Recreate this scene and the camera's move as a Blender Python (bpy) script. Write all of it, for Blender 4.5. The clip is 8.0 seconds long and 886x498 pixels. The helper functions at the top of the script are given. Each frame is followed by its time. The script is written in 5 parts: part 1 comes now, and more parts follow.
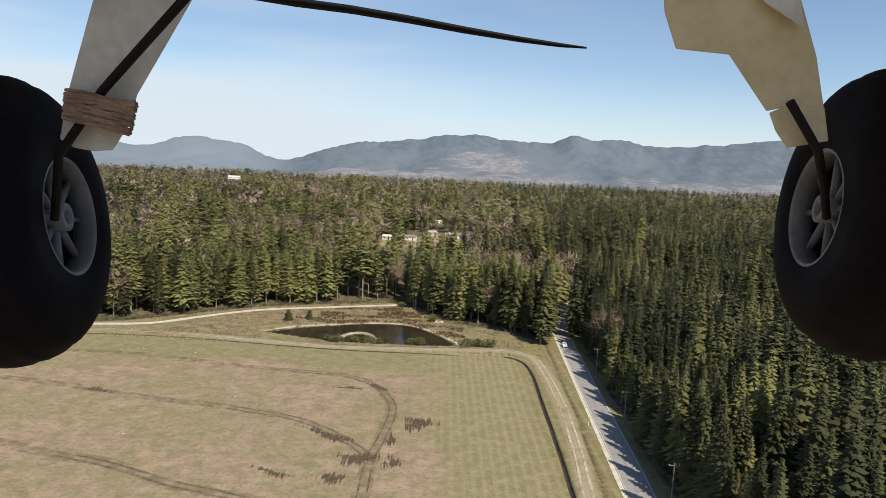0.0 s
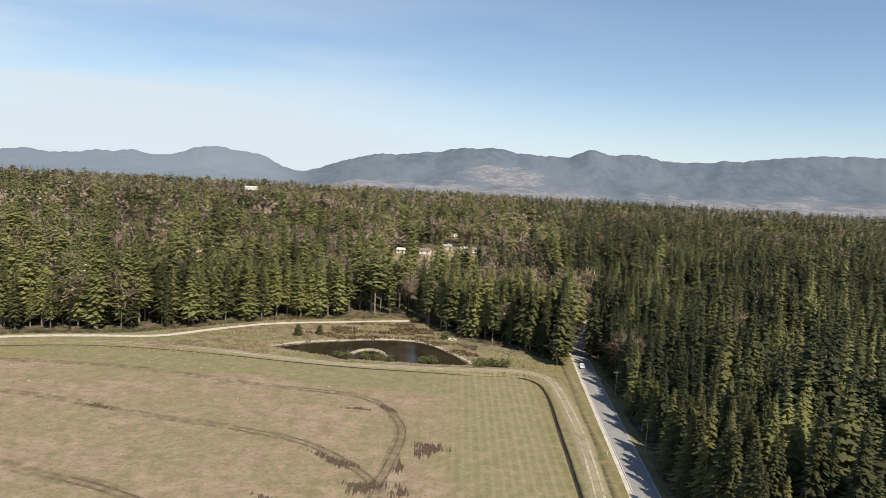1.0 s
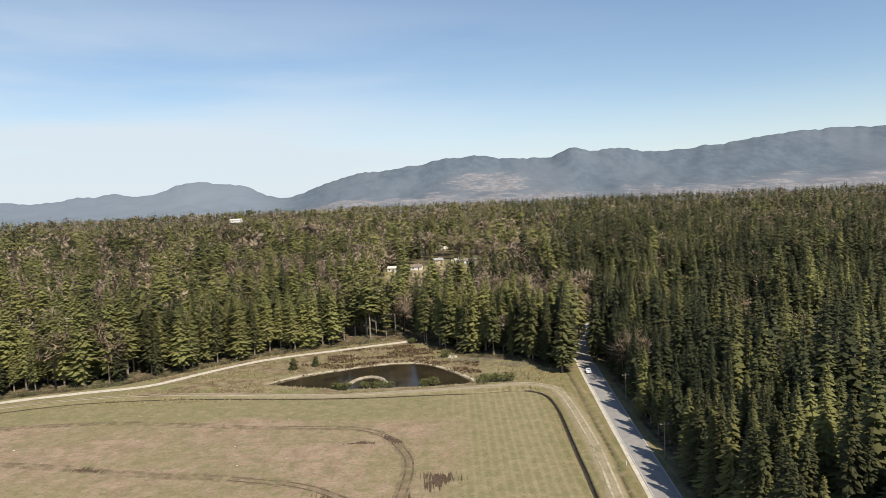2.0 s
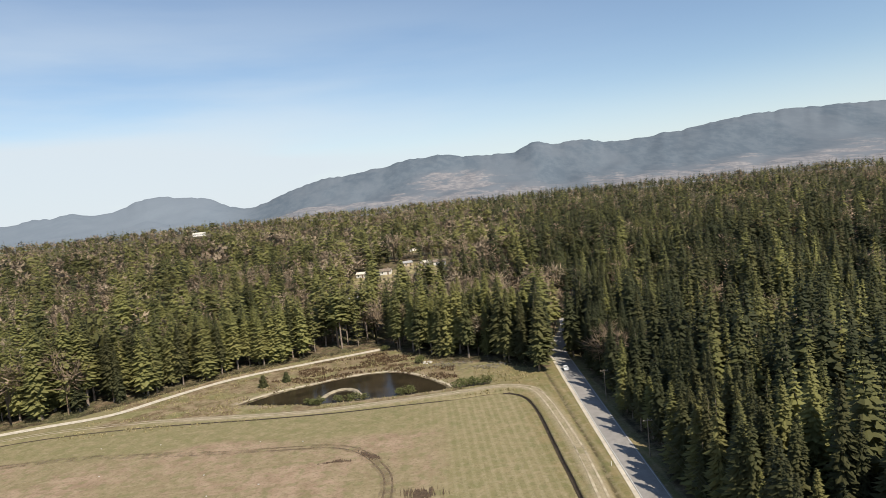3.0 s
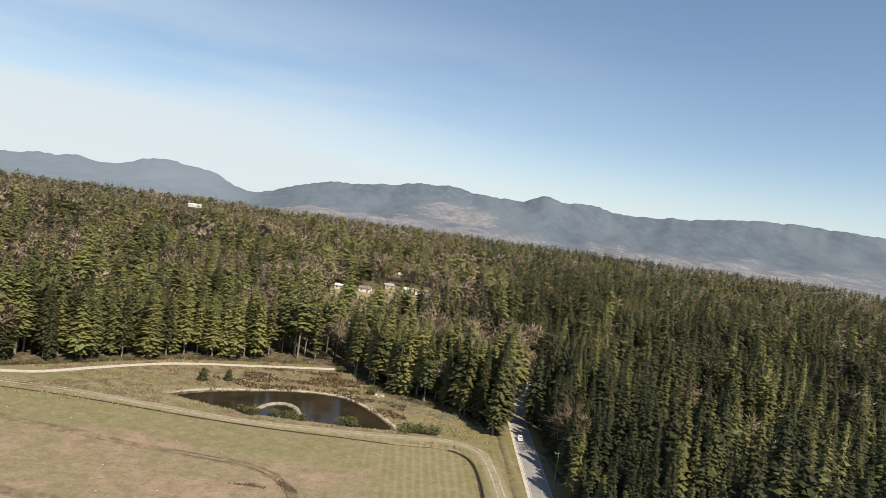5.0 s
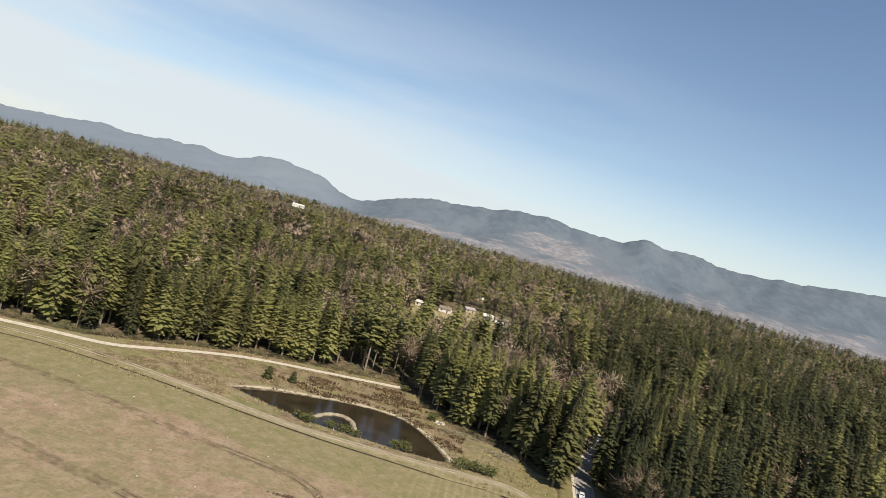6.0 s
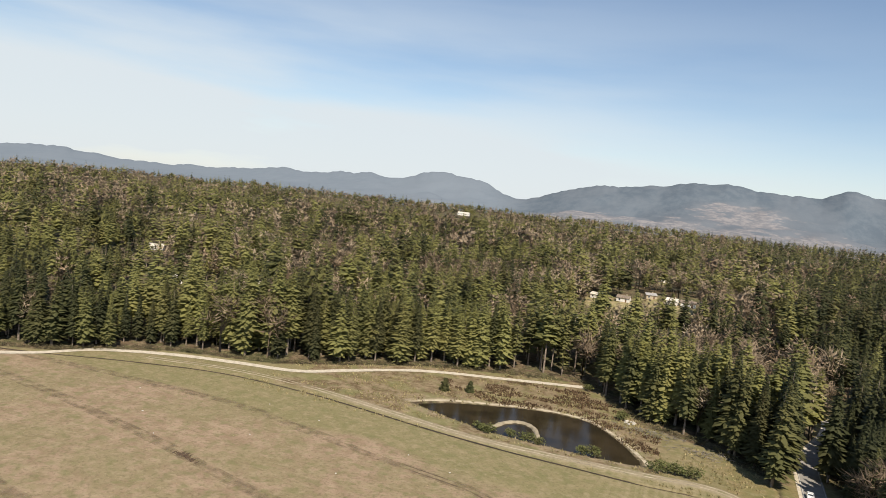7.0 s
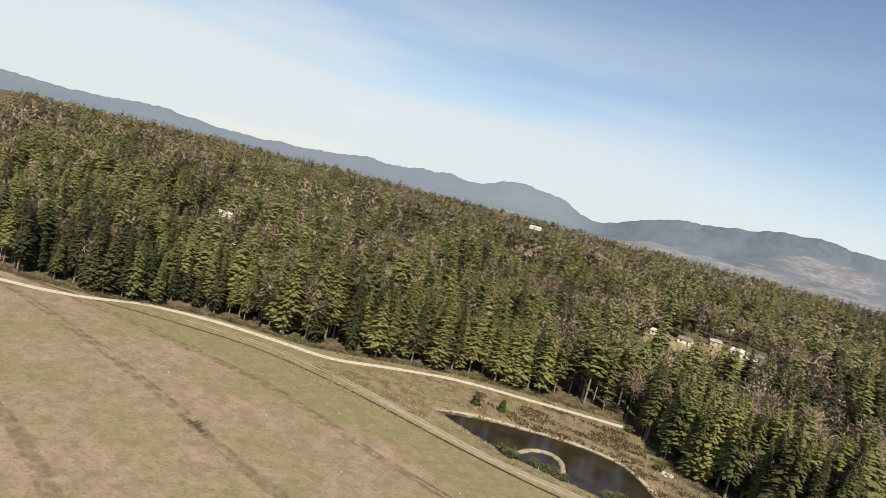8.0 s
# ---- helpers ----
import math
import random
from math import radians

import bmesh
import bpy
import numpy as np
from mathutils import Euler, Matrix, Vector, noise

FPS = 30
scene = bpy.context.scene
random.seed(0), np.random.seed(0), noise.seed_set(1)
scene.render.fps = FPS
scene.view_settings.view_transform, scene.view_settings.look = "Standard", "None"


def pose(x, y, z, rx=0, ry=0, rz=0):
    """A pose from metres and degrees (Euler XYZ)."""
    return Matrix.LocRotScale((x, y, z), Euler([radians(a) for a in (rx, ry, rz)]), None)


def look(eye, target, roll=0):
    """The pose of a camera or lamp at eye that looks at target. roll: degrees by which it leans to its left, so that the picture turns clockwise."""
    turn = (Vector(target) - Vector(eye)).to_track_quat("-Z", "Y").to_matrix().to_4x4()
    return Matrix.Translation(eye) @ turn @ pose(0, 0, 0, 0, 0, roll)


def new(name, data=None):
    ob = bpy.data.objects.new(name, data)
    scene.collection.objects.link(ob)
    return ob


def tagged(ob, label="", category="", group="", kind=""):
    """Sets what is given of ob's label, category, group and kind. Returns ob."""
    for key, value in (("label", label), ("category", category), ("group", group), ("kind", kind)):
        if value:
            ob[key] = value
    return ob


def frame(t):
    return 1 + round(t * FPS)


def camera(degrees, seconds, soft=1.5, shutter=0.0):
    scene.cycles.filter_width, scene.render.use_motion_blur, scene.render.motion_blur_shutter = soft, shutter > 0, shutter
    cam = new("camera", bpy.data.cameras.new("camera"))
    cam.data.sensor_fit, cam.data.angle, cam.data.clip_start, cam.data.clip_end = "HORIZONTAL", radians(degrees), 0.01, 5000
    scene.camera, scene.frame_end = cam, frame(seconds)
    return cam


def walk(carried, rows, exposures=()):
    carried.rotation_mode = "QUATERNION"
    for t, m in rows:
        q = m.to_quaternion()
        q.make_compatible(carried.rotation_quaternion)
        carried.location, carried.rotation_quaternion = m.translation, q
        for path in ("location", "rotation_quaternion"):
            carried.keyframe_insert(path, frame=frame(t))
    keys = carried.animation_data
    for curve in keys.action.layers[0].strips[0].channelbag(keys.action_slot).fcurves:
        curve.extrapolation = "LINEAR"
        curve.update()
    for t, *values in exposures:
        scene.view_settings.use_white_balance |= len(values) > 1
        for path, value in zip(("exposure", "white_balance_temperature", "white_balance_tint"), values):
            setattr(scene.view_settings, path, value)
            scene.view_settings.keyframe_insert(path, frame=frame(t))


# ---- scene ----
LENS = 68.3
# seconds, place in metres, yaw to the left, pitch, lean to the left
PATH = [
    (0.0, -0.81, 2.65, 64.95, -0.06, -6.40, 2.60),
    (0.5, -0.68, 6.33, 65.06, 0.29, -5.94, 3.60),
    (1.0, -0.50, 10.04, 65.28, 1.35, -5.36, 3.30),
    (2.3, 0.36, 19.57, 66.67, 0.86, -4.27, -4.50),
    (2.5, 0.49, 20.89, 66.75, 1.09, -4.36, -5.30),
    (3.0, 0.83, 23.81, 67.09, -2.07, -4.56, -5.90),
    (3.5, 1.24, 26.47, 67.41, -5.53, -4.76, -1.00),
    (4.0, 1.86, 29.27, 67.67, -6.86, -4.48, 1.60),
    (4.5, 2.82, 32.62, 67.90, -5.29, -2.64, 10.20),
    (4.7, 3.32, 34.28, 67.97, -3.88, -2.26, 6.60),
    (5.8, 6.52, 44.97, 68.82, 4.27, -1.55, 15.80),
    (6.0, 7.10, 47.03, 68.88, 5.68, -1.45, 15.40),
    (6.5, 8.51, 52.42, 69.06, 11.52, -2.75, 11.80),
    (7.0, 9.75, 57.87, 69.21, 20.41, -4.40, 6.40),
    (7.5, 10.72, 63.20, 69.30, 24.95, -5.35, 9.10),
    (8.0, 11.52, 68.32, 69.35, 26.50, -5.00, 14.70),
]

def at_row(row):
    t, x, y, z, yaw, pitch, lean = row
    return pose(x, y, z, 90 + pitch, 0, yaw) @ pose(0, 0, 0, 0, 0, lean)


cam = camera(LENS, 8.0, soft=0.7)
walk(cam, [(r[0], at_row(r)) for r in PATH], exposures=[(0.0, 0.22, 6500, 10), (2.5, 0.22, 6600, 10), (8.0, 0.22, 6900, 11)])

# ---------------------------------------------------------------- light
SUN_AZ, SUN_EL = 148.0, 50.0
world = bpy.data.worlds.new("sky")
scene.world = world
world.use_nodes = True
wt = world.node_tree
wt.nodes.clear()
sky = wt.nodes.new("ShaderNodeTexSky")
sky.sky_type, sky.sun_disc = "NISHITA", False
sky.sun_elevation, sky.sun_rotation = radians(SUN_EL), radians(SUN_AZ)
sky.altitude, sky.air_density, sky.dust_density, sky.ozone_density = 100, 1.0, 0.35, 2.2
coord = wt.nodes.new("ShaderNodeTexCoord")
sep = wt.nodes.new("ShaderNodeSeparateXYZ")
wt.links.new(coord.outputs["Generated"], sep.inputs[0])


def wmath(op, a, b=None):
    n = wt.nodes.new("ShaderNodeMath")
    n.operation = op
    n.use_clamp = False
    for i, v in enumerate((a, b)):
        if v is None:
            continue
        if isinstance(v, (int, float)):
            n.inputs[i].default_value = v
        else:
            wt.links.new(v, n.inputs[i])
    return n.outputs[0]


def wramp(v, lo, hi, a=0.0, b=1.0):
    n = wt.nodes.new("ShaderNodeMapRange")
    n.interpolation_type = "SMOOTHSTEP"
    wt.links.new(v, n.inputs[0])
    for i, q in enumerate((lo, hi, a, b)):
        n.inputs[i + 1].default_value = q
    return n.outputs[0]


# thin high cloud: stretched veils, thicker towards the west and low down
veil_map = wt.nodes.new("ShaderNodeMapping")
veil_map.inputs["Scale"].default_value = (1.0, 1.3, 7.0)
wt.links.new(coord.outputs["Generated"], veil_map.inputs[0])
veil = wt.nodes.new("ShaderNodeTexNoise")
veil.inputs["Scale"].default_value, veil.inputs["Detail"].default_value = 1.5, 6.0
wt.links.new(veil_map.outputs[0], veil.inputs["Vector"])
west = wramp(sep.outputs[0], 0.55, -0.75)
low = wramp(sep.outputs[2], 0.42, 0.0)
base_haze = wramp(sep.outputs[2], 0.16, -0.01, 0.0, 0.72)
amount = wmath("MULTIPLY", wmath("MULTIPLY", wramp(veil.outputs[0], 0.32, 0.64), west), low)
amount = wmath("MINIMUM", wmath("ADD", wmath("MULTIPLY", amount, 1.12), base_haze), 0.93)
mix = wt.nodes.new("ShaderNodeMix")
mix.data_type = "RGBA"
wt.links.new(amount, mix.inputs["Factor"])
wt.links.new(sky.outputs[0], mix.inputs[6])
mix.inputs[7].default_value = (5.45, 6.15, 6.75, 1)
bg = wt.nodes.new("ShaderNodeBackground")
bg.inputs["Strength"].default_value = 0.112
wt.links.new(mix.outputs[2], bg.inputs[0])
wout = wt.nodes.new("ShaderNodeOutputWorld")
wt.links.new(bg.outputs[0], wout.inputs[0])

sun = new("sun", bpy.data.lights.new("sun", "SUN"))
sun.data.energy, sun.data.angle, sun.data.color = 5.0, radians(0.55), (1.0, 0.93, 0.82)
TO_SUN = Vector((math.sin(radians(SUN_AZ)) * math.cos(radians(SUN_EL)), math.cos(radians(SUN_AZ)) * math.cos(radians(SUN_EL)), math.sin(radians(SUN_EL))))
sun.matrix_world = look(TO_SUN * 300, (0, 0, 0))

# ---------------------------------------------------------------- materials


class Nodes:
    """A material and short ways to its nodes."""

    def __init__(self, name, rough=0.85, metal=0.0, spec=0.3):
        self.mat = bpy.data.materials.new(name)
        self.mat.use_nodes = True
        self.tree = self.mat.node_tree
        self.bsdf = self.tree.nodes["Principled BSDF"]
        self.bsdf.inputs["Roughness"].default_value = rough
        self.bsdf.inputs["Metallic"].default_value = metal
        self.bsdf.inputs["Specular IOR Level"].default_value = spec
        self.geo = self.tree.nodes.new("ShaderNodeNewGeometry")
        self.tc = self.tree.nodes.new("ShaderNodeTexCoord")

    def put(self, v, socket):
        if isinstance(v, (int, float)):
            socket.default_value = v
        elif isinstance(v, tuple):
            socket.default_value = (*v, 1) if len(v) == 3 else v
        else:
            self.tree.links.new(v, socket)

    def place(self, scale=(1, 1, 1), own=False):
        n = self.tree.nodes.new("ShaderNodeMapping")
        n.inputs["Scale"].default_value = scale
        self.put(self.tc.outputs["Object"] if own else self.geo.outputs["Position"], n.inputs[0])
        return n.outputs[0]

    def noise(self, size, detail=4, scale=(1, 1, 1), own=False, rough=0.55):
        """Noise whose blotches are about size metres across."""
        n = self.tree.nodes.new("ShaderNodeTexNoise")
        n.inputs["Scale"].default_value = 1.0 / size
        n.inputs["Detail"].default_value = detail
        n.inputs["Roughness"].default_value = rough
        self.put(self.place(scale, own), n.inputs["Vector"])
        return n.outputs[0]

    def ramp(self, v, lo, hi, a=0.0, b=1.0):
        n = self.tree.nodes.new("ShaderNodeMapRange")
        n.interpolation_type = "SMOOTHSTEP"
        self.put(v, n.inputs[0])
        for i, q in enumerate((lo, hi, a, b)):
            n.inputs[i + 1].default_value = q
        return n.outputs[0]

    def math(self, op, a, b=0.0):
        n = self.tree.nodes.new("ShaderNodeMath")
        n.operation = op
        self.put(a, n.inputs[0])
        self.put(b, n.inputs[1])
        return n.outputs[0]

    def mix(self, fac, a, b, blend="MIX"):
        n = self.tree.nodes.new("ShaderNodeMix")
        n.data_type, n.blend_type = "RGBA", blend
        self.put(fac, n.inputs["Factor"])
        self.put(a, n.inputs[6])
        self.put(b, n.inputs[7])
        return n.outputs[2]

    def attr(self, name):
        n = self.tree.nodes.new("ShaderNodeAttribute")
        n.attribute_name = name
        return n.outputs["Fac"]

    def random(self):
        return self.tree.nodes.new("ShaderNodeObjectInfo").outputs["Random"]

    def colour(self, v):
        self.put(v, self.bsdf.inputs["Base Color"])
        return self

    def bump(self, v, strength=0.4, distance=0.05):
        n = self.tree.nodes.new("ShaderNodeBump")
        n.inputs["Strength"].default_value, n.inputs["Distance"].default_value = strength, distance
        self.put(v, n.inputs["Height"])
        self.put(n.outputs[0], self.bsdf.inputs["Normal"])
        return self


def plain(name, a, b, size, rough=0.85, metal=0.0, spec=0.3, own=False, bump=0.3, dist=0.02):
    """Two tones of one colour, blotched at two scales."""
    n = Nodes(name, rough, metal, spec)
    big, fine = n.noise(size, 4, own=own), n.noise(size / 7, 3, own=own)
    n.colour(n.mix(n.ramp(n.math("ADD", n.math("MULTIPLY", big, 0.65), n.math("MULTIPLY", fine, 0.35)), 0.34, 0.66), a, b))
    n.bump(fine, bump, dist)
    return n.mat


def leafy(name, dark, mid, warm, big=9.0, single=False, crown=False):
    """Foliage: tone by tree, by clump of trees and by spray."""
    n = Nodes(name, 0.75, 0.0, 0.2)
    tree = n.math("MULTIPLY", n.tree.nodes.new("ShaderNodeObjectInfo").outputs["Color"], 1.0) if single else n.attr("tone")
    f = n.math("ADD", n.math("MULTIPLY", tree, 0.86), n.math("MULTIPLY", n.geo.outputs["Random Per Island"], 0.12))
    c = n.mix(n.ramp(f, 0.08, 0.98), dark, mid)
    c = n.mix(n.math("MULTIPLY", n.ramp(n.noise(big, 3), 0.42, 0.68), 0.5), c, n.mix(n.ramp(f, 0.1, 0.9), tuple(0.45 * v for v in warm), warm))
    n.colour(c)
    if crown:
        # boughs lie on a cone: shade each spray partly by the cone's own slope
        out = n.tree.nodes.new("ShaderNodeAttribute")
        out.attribute_name = "slope"
        turn = n.tree.nodes.new("ShaderNodeVectorTransform")
        turn.vector_type, turn.convert_from, turn.convert_to = "NORMAL", "OBJECT", "WORLD"
        n.put(out.outputs["Vector"], turn.inputs[0])
        n.put(turn.outputs[0], n.bsdf.inputs["Normal"])
        # thin needles and twigs let some light through
        glow = n.tree.nodes.new("ShaderNodeBsdfTranslucent")
        n.put(c, glow.inputs["Color"])
        both = n.tree.nodes.new("ShaderNodeMixShader")
        both.inputs[0].default_value = 0.22
        n.tree.links.new(n.bsdf.outputs[0], both.inputs[1])
        n.tree.links.new(glow.outputs[0], both.inputs[2])
        n.tree.links.new(both.outputs[0], n.tree.nodes["Material Output"].inputs[0])
    return n.mat


FIR_TONES = (0.042, 0.047, 0.020), (0.208, 0.204, 0.068), (0.228, 0.202, 0.074), 24.0
M_FIR = leafy("fir_needles", *FIR_TONES, True, True)
M_WOODS = leafy("woods_needles", *FIR_TONES, crown=True)
M_BARE = leafy("bare_twigs", (0.270, 0.202, 0.135), (0.470, 0.375, 0.260), (0.45, 0.310, 0.200), 30.0, crown=True)
M_LEAFING = leafy("spring_leaves", (0.120, 0.122, 0.040), (0.250, 0.235, 0.085), (0.29, 0.240, 0.110), 20.0, crown=True)
M_SHRUB = leafy("shrub_leaves", (0.055, 0.066, 0.024), (0.150, 0.155, 0.050), (0.18, 0.16, 0.065), 5.0)
M_UNDER = leafy("undergrowth_leaves", (0.05, 0.048, 0.024), (0.14, 0.125, 0.058), (0.15, 0.115, 0.065), 6.0)
M_GRASS = leafy("grass_blades", (0.20, 0.165, 0.078), (0.36, 0.295, 0.155), (0.26, 0.245, 0.100), 12.0)
M_WEEDS = leafy("dead_weed_stalks", (0.055, 0.034, 0.019), (0.140, 0.088, 0.048), (0.125, 0.078, 0.042), 6.0)
M_BARK = plain("bark", (0.14, 0.108, 0.082), (0.30, 0.245, 0.195), 0.9, 0.9)
M_GREYBARK = plain("grey_bark", (0.14, 0.125, 0.105), (0.27, 0.24, 0.20), 0.9, 0.9)
M_ROAD = plain("asphalt", (0.235, 0.218, 0.198), (0.300, 0.280, 0.256), 3.0, 0.85, bump=0.15)
M_LINE = plain("road_paint", (0.40, 0.39, 0.36), (0.58, 0.57, 0.53), 1.0, 0.7, bump=0.05)
M_GRAVEL = plain("pale_gravel", (0.42, 0.365, 0.28), (0.60, 0.535, 0.425), 1.6, 0.95)
M_CAUSEWAY = plain("pale_earth", (0.24, 0.20, 0.135), (0.37, 0.315, 0.22), 1.5, 0.95)
M_SAND = plain("dry_sand", (0.34, 0.285, 0.195), (0.50, 0.43, 0.31), 1.8, 0.95)
M_STONE = plain("pale_stone", (0.34, 0.31, 0.26), (0.56, 0.52, 0.45), 0.4, 0.9, own=True)
M_POLE = plain("weathered_wood", (0.16, 0.13, 0.10), (0.27, 0.225, 0.18), 0.5, 0.9, own=True)
M_CABLE = plain("black_cable", (0.02, 0.02, 0.02), (0.035, 0.035, 0.035), 0.5, 0.6)
M_WHITEWALL = plain("pale_siding", (0.62, 0.59, 0.53), (0.78, 0.75, 0.69), 1.2, 0.8, own=True)
M_TANWALL = plain("tan_siding", (0.36, 0.29, 0.20), (0.48, 0.40, 0.29), 1.2, 0.8, own=True)
M_PALEROOF = plain("pale_roofing", (0.55, 0.50, 0.41), (0.70, 0.65, 0.55), 1.5, 0.7, own=True)
M_BROWNROOF = plain("brown_shingles", (0.16, 0.125, 0.095), (0.27, 0.215, 0.165), 1.0, 0.9, own=True)
M_GREYROOF = plain("grey_shingles", (0.25, 0.24, 0.23), (0.38, 0.37, 0.35), 1.0, 0.9, own=True)
M_DARKGLASS = plain("window_glass", (0.03, 0.035, 0.04), (0.05, 0.055, 0.06), 0.5, 0.08, spec=0.6, own=True, bump=0.0)
M_TRIM = plain("white_trim", (0.66, 0.64, 0.60), (0.78, 0.76, 0.72), 0.5, 0.6, own=True)
M_DOOR = plain("brown_door", (0.14, 0.08, 0.05), (0.20, 0.12, 0.08), 0.4, 0.6, own=True)
M_CARPAINT = plain("white_car_paint", (0.72, 0.72, 0.71), (0.80, 0.80, 0.79), 1.0, 0.25, spec=0.6, own=True, bump=0.0)
M_RUBBER = plain("black_rubber", (0.0055, 0.0038, 0.0055), (0.0105, 0.008, 0.010), 0.02, 0.8, spec=0.08, own=True, bump=0.1, dist=0.0004)
M_MUD = Nodes("churned_mud", 0.95)
M_MUD.colour(M_MUD.mix(M_MUD.ramp(M_MUD.noise(0.8, 4), 0.3, 0.7), (0.062, 0.040, 0.026), (0.130, 0.085, 0.052)))


def ragged(n, size, lo, hi, most=1.0):
    """Lets the ground show through in patches."""
    clear = n.tree.nodes.new("ShaderNodeBsdfTransparent")
    both = n.tree.nodes.new("ShaderNodeMixShader")
    n.put(n.math("MULTIPLY", n.ramp(n.noise(size, 4), lo, hi), most), both.inputs[0])
    n.tree.links.new(clear.outputs[0], both.inputs[1])
    n.tree.links.new(n.bsdf.outputs[0], both.inputs[2])
    n.tree.links.new(both.outputs[0], n.tree.nodes["Material Output"].inputs[0])
    return n.mat


M_CHURN = M_MUD.mat
_clear = M_MUD.tree.nodes.new("ShaderNodeBsdfTransparent")
_both = M_MUD.tree.nodes.new("ShaderNodeMixShader")
_streak = M_MUD.math("ADD", M_MUD.math("MULTIPLY", M_MUD.noise(0.8, 4, (1.5, 0.12, 1)), 1.0), M_MUD.math("MULTIPLY", M_MUD.attr("edge"), 0.40))
M_MUD.put(M_MUD.math("MULTIPLY", M_MUD.ramp(_streak, 0.61, 0.78), 0.85), _both.inputs[0])
M_MUD.tree.links.new(_clear.outputs[0], _both.inputs[1])
M_MUD.tree.links.new(M_MUD.bsdf.outputs[0], _both.inputs[2])
M_MUD.tree.links.new(_both.outputs[0], M_MUD.tree.nodes["Material Output"].inputs[0])
_r = Nodes("packed_dirt", 0.95)
_r.colour(_r.mix(_r.ramp(_r.noise(2.2, 4), 0.3, 0.7), (0.33, 0.27, 0.18), (0.50, 0.425, 0.30)))
M_WHEELTRACK = ragged(_r, 14.0, 0.22, 0.50, 0.92)
# drain mud, dark enough to carry some of the ditch's shade
_r = Nodes("drain_mud_shade", 0.9)
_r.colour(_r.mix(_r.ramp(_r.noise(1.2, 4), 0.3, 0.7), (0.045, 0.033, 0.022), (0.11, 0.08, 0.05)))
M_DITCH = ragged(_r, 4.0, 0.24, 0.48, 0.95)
# soil made near black: the deep ditch's shade is in the colour
M_DARKDITCH = plain("ditch_soil_shade", (0.022, 0.017, 0.012), (0.060, 0.045, 0.030), 1.5, 0.9)
_r = Nodes("worn_rut", 0.95)
_r.colour(_r.mix(_r.ramp(_r.noise(1.5, 4), 0.3, 0.7), (0.105, 0.074, 0.046), (0.185, 0.135, 0.084)))
M_RUT = ragged(_r, 5.0, 0.34, 0.68, 0.88)
_r = Nodes("old_rut", 0.95)
_r.colour(_r.mix(_r.ramp(_r.noise(1.5, 4), 0.3, 0.7), (0.135, 0.098, 0.060), (0.200, 0.150, 0.094)))
M_OLDRUT = ragged(_r, 6.0, 0.44, 0.82, 0.46)
_r = Nodes("scuffed_turf", 0.95)
_r.colour(_r.mix(_r.ramp(_r.noise(1.5, 4), 0.3, 0.7), (0.165, 0.118, 0.072), (0.235, 0.180, 0.110)))
M_SCUFF = ragged(_r, 3.0, 0.35, 0.75, 0.55)

_w = Nodes("pond_water", 0.12, 0.0, 0.12)
_w.colour(_w.mix(_w.ramp(_w.noise(9.0, 3), 0.35, 0.65), (0.022, 0.017, 0.010), (0.040, 0.030, 0.017)))
_w.bump(_w.noise(1.4, 2), 0.05, 0.02)
M_WATER = _w.mat

# the ground: dry grass, a greener drilled strip, bank soil, forest litter
_g = Nodes("ground", 0.95, 0.0, 0.15)
blotch, patch, fine, speck = _g.noise(26, 5), _g.noise(5.0, 5), _g.noise(0.9, 4), _g.noise(0.25, 2)
tan = _g.mix(_g.ramp(patch, 0.3, 0.7), (0.240, 0.168, 0.108), (0.335, 0.242, 0.164))
tan = _g.mix(_g.math("MULTIPLY", _g.ramp(_g.math("ADD", _g.math("MULTIPLY", blotch, 0.6), _g.math("MULTIPLY", _g.noise(3.2, 5), 0.4)), 0.42, 0.58), 0.6), tan, (0.205, 0.180, 0.088))
green = _g.mix(_g.ramp(patch, 0.35, 0.68), (0.196, 0.173, 0.082), (0.248, 0.203, 0.110))
rows_wave = _g.tree.nodes.new("ShaderNodeTexWave")
rows_wave.inputs["Scale"].default_value, rows_wave.inputs["Distortion"].default_value = 0.135, 1.3
rows_wave.inputs["Detail"].default_value, rows_wave.inputs["Detail Scale"].default_value = 3.0, 1.6
_g.put(_g.place((1, 0.06, 1)), rows_wave.inputs["Vector"])
green = _g.mix(_g.math("MULTIPLY", _g.ramp(_g.math("MULTIPLY", rows_wave.outputs["Fac"], _g.ramp(fine, 0.3, 0.6)), 0.42, 0.75), _g.math("MULTIPLY", _g.attr("drill"), 0.32)), green, (0.31, 0.26, 0.15))
c = _g.mix(_g.ramp(_g.math("ADD", _g.attr("green"), _g.math("MULTIPLY", _g.math("SUBTRACT", patch, 0.5), 0.8)), 0.25, 0.75), tan, green)
verge = _g.mix(_g.ramp(patch, 0.35, 0.65), (0.165, 0.150, 0.062), (0.225, 0.175, 0.085))
c = _g.mix(_g.attr("verge"), c, verge)
bank = _g.mix(_g.ramp(_g.math("ADD", _g.math("MULTIPLY", patch, 0.6), _g.math("MULTIPLY", fine, 0.4)), 0.42, 0.58), (0.125, 0.085, 0.045), (0.27, 0.205, 0.125))
bank = _g.mix(_g.math("MULTIPLY", _g.ramp(_g.noise(14, 3), 0.5, 0.62), 0.7), bank, (0.19, 0.185, 0.075))
c = _g.mix(_g.attr("bank"), c, bank)
sand = _g.mix(_g.ramp(fine, 0.35, 0.65), (0.29, 0.24, 0.16), (0.42, 0.35, 0.245))
c = _g.mix(_g.attr("sand"), c, sand)
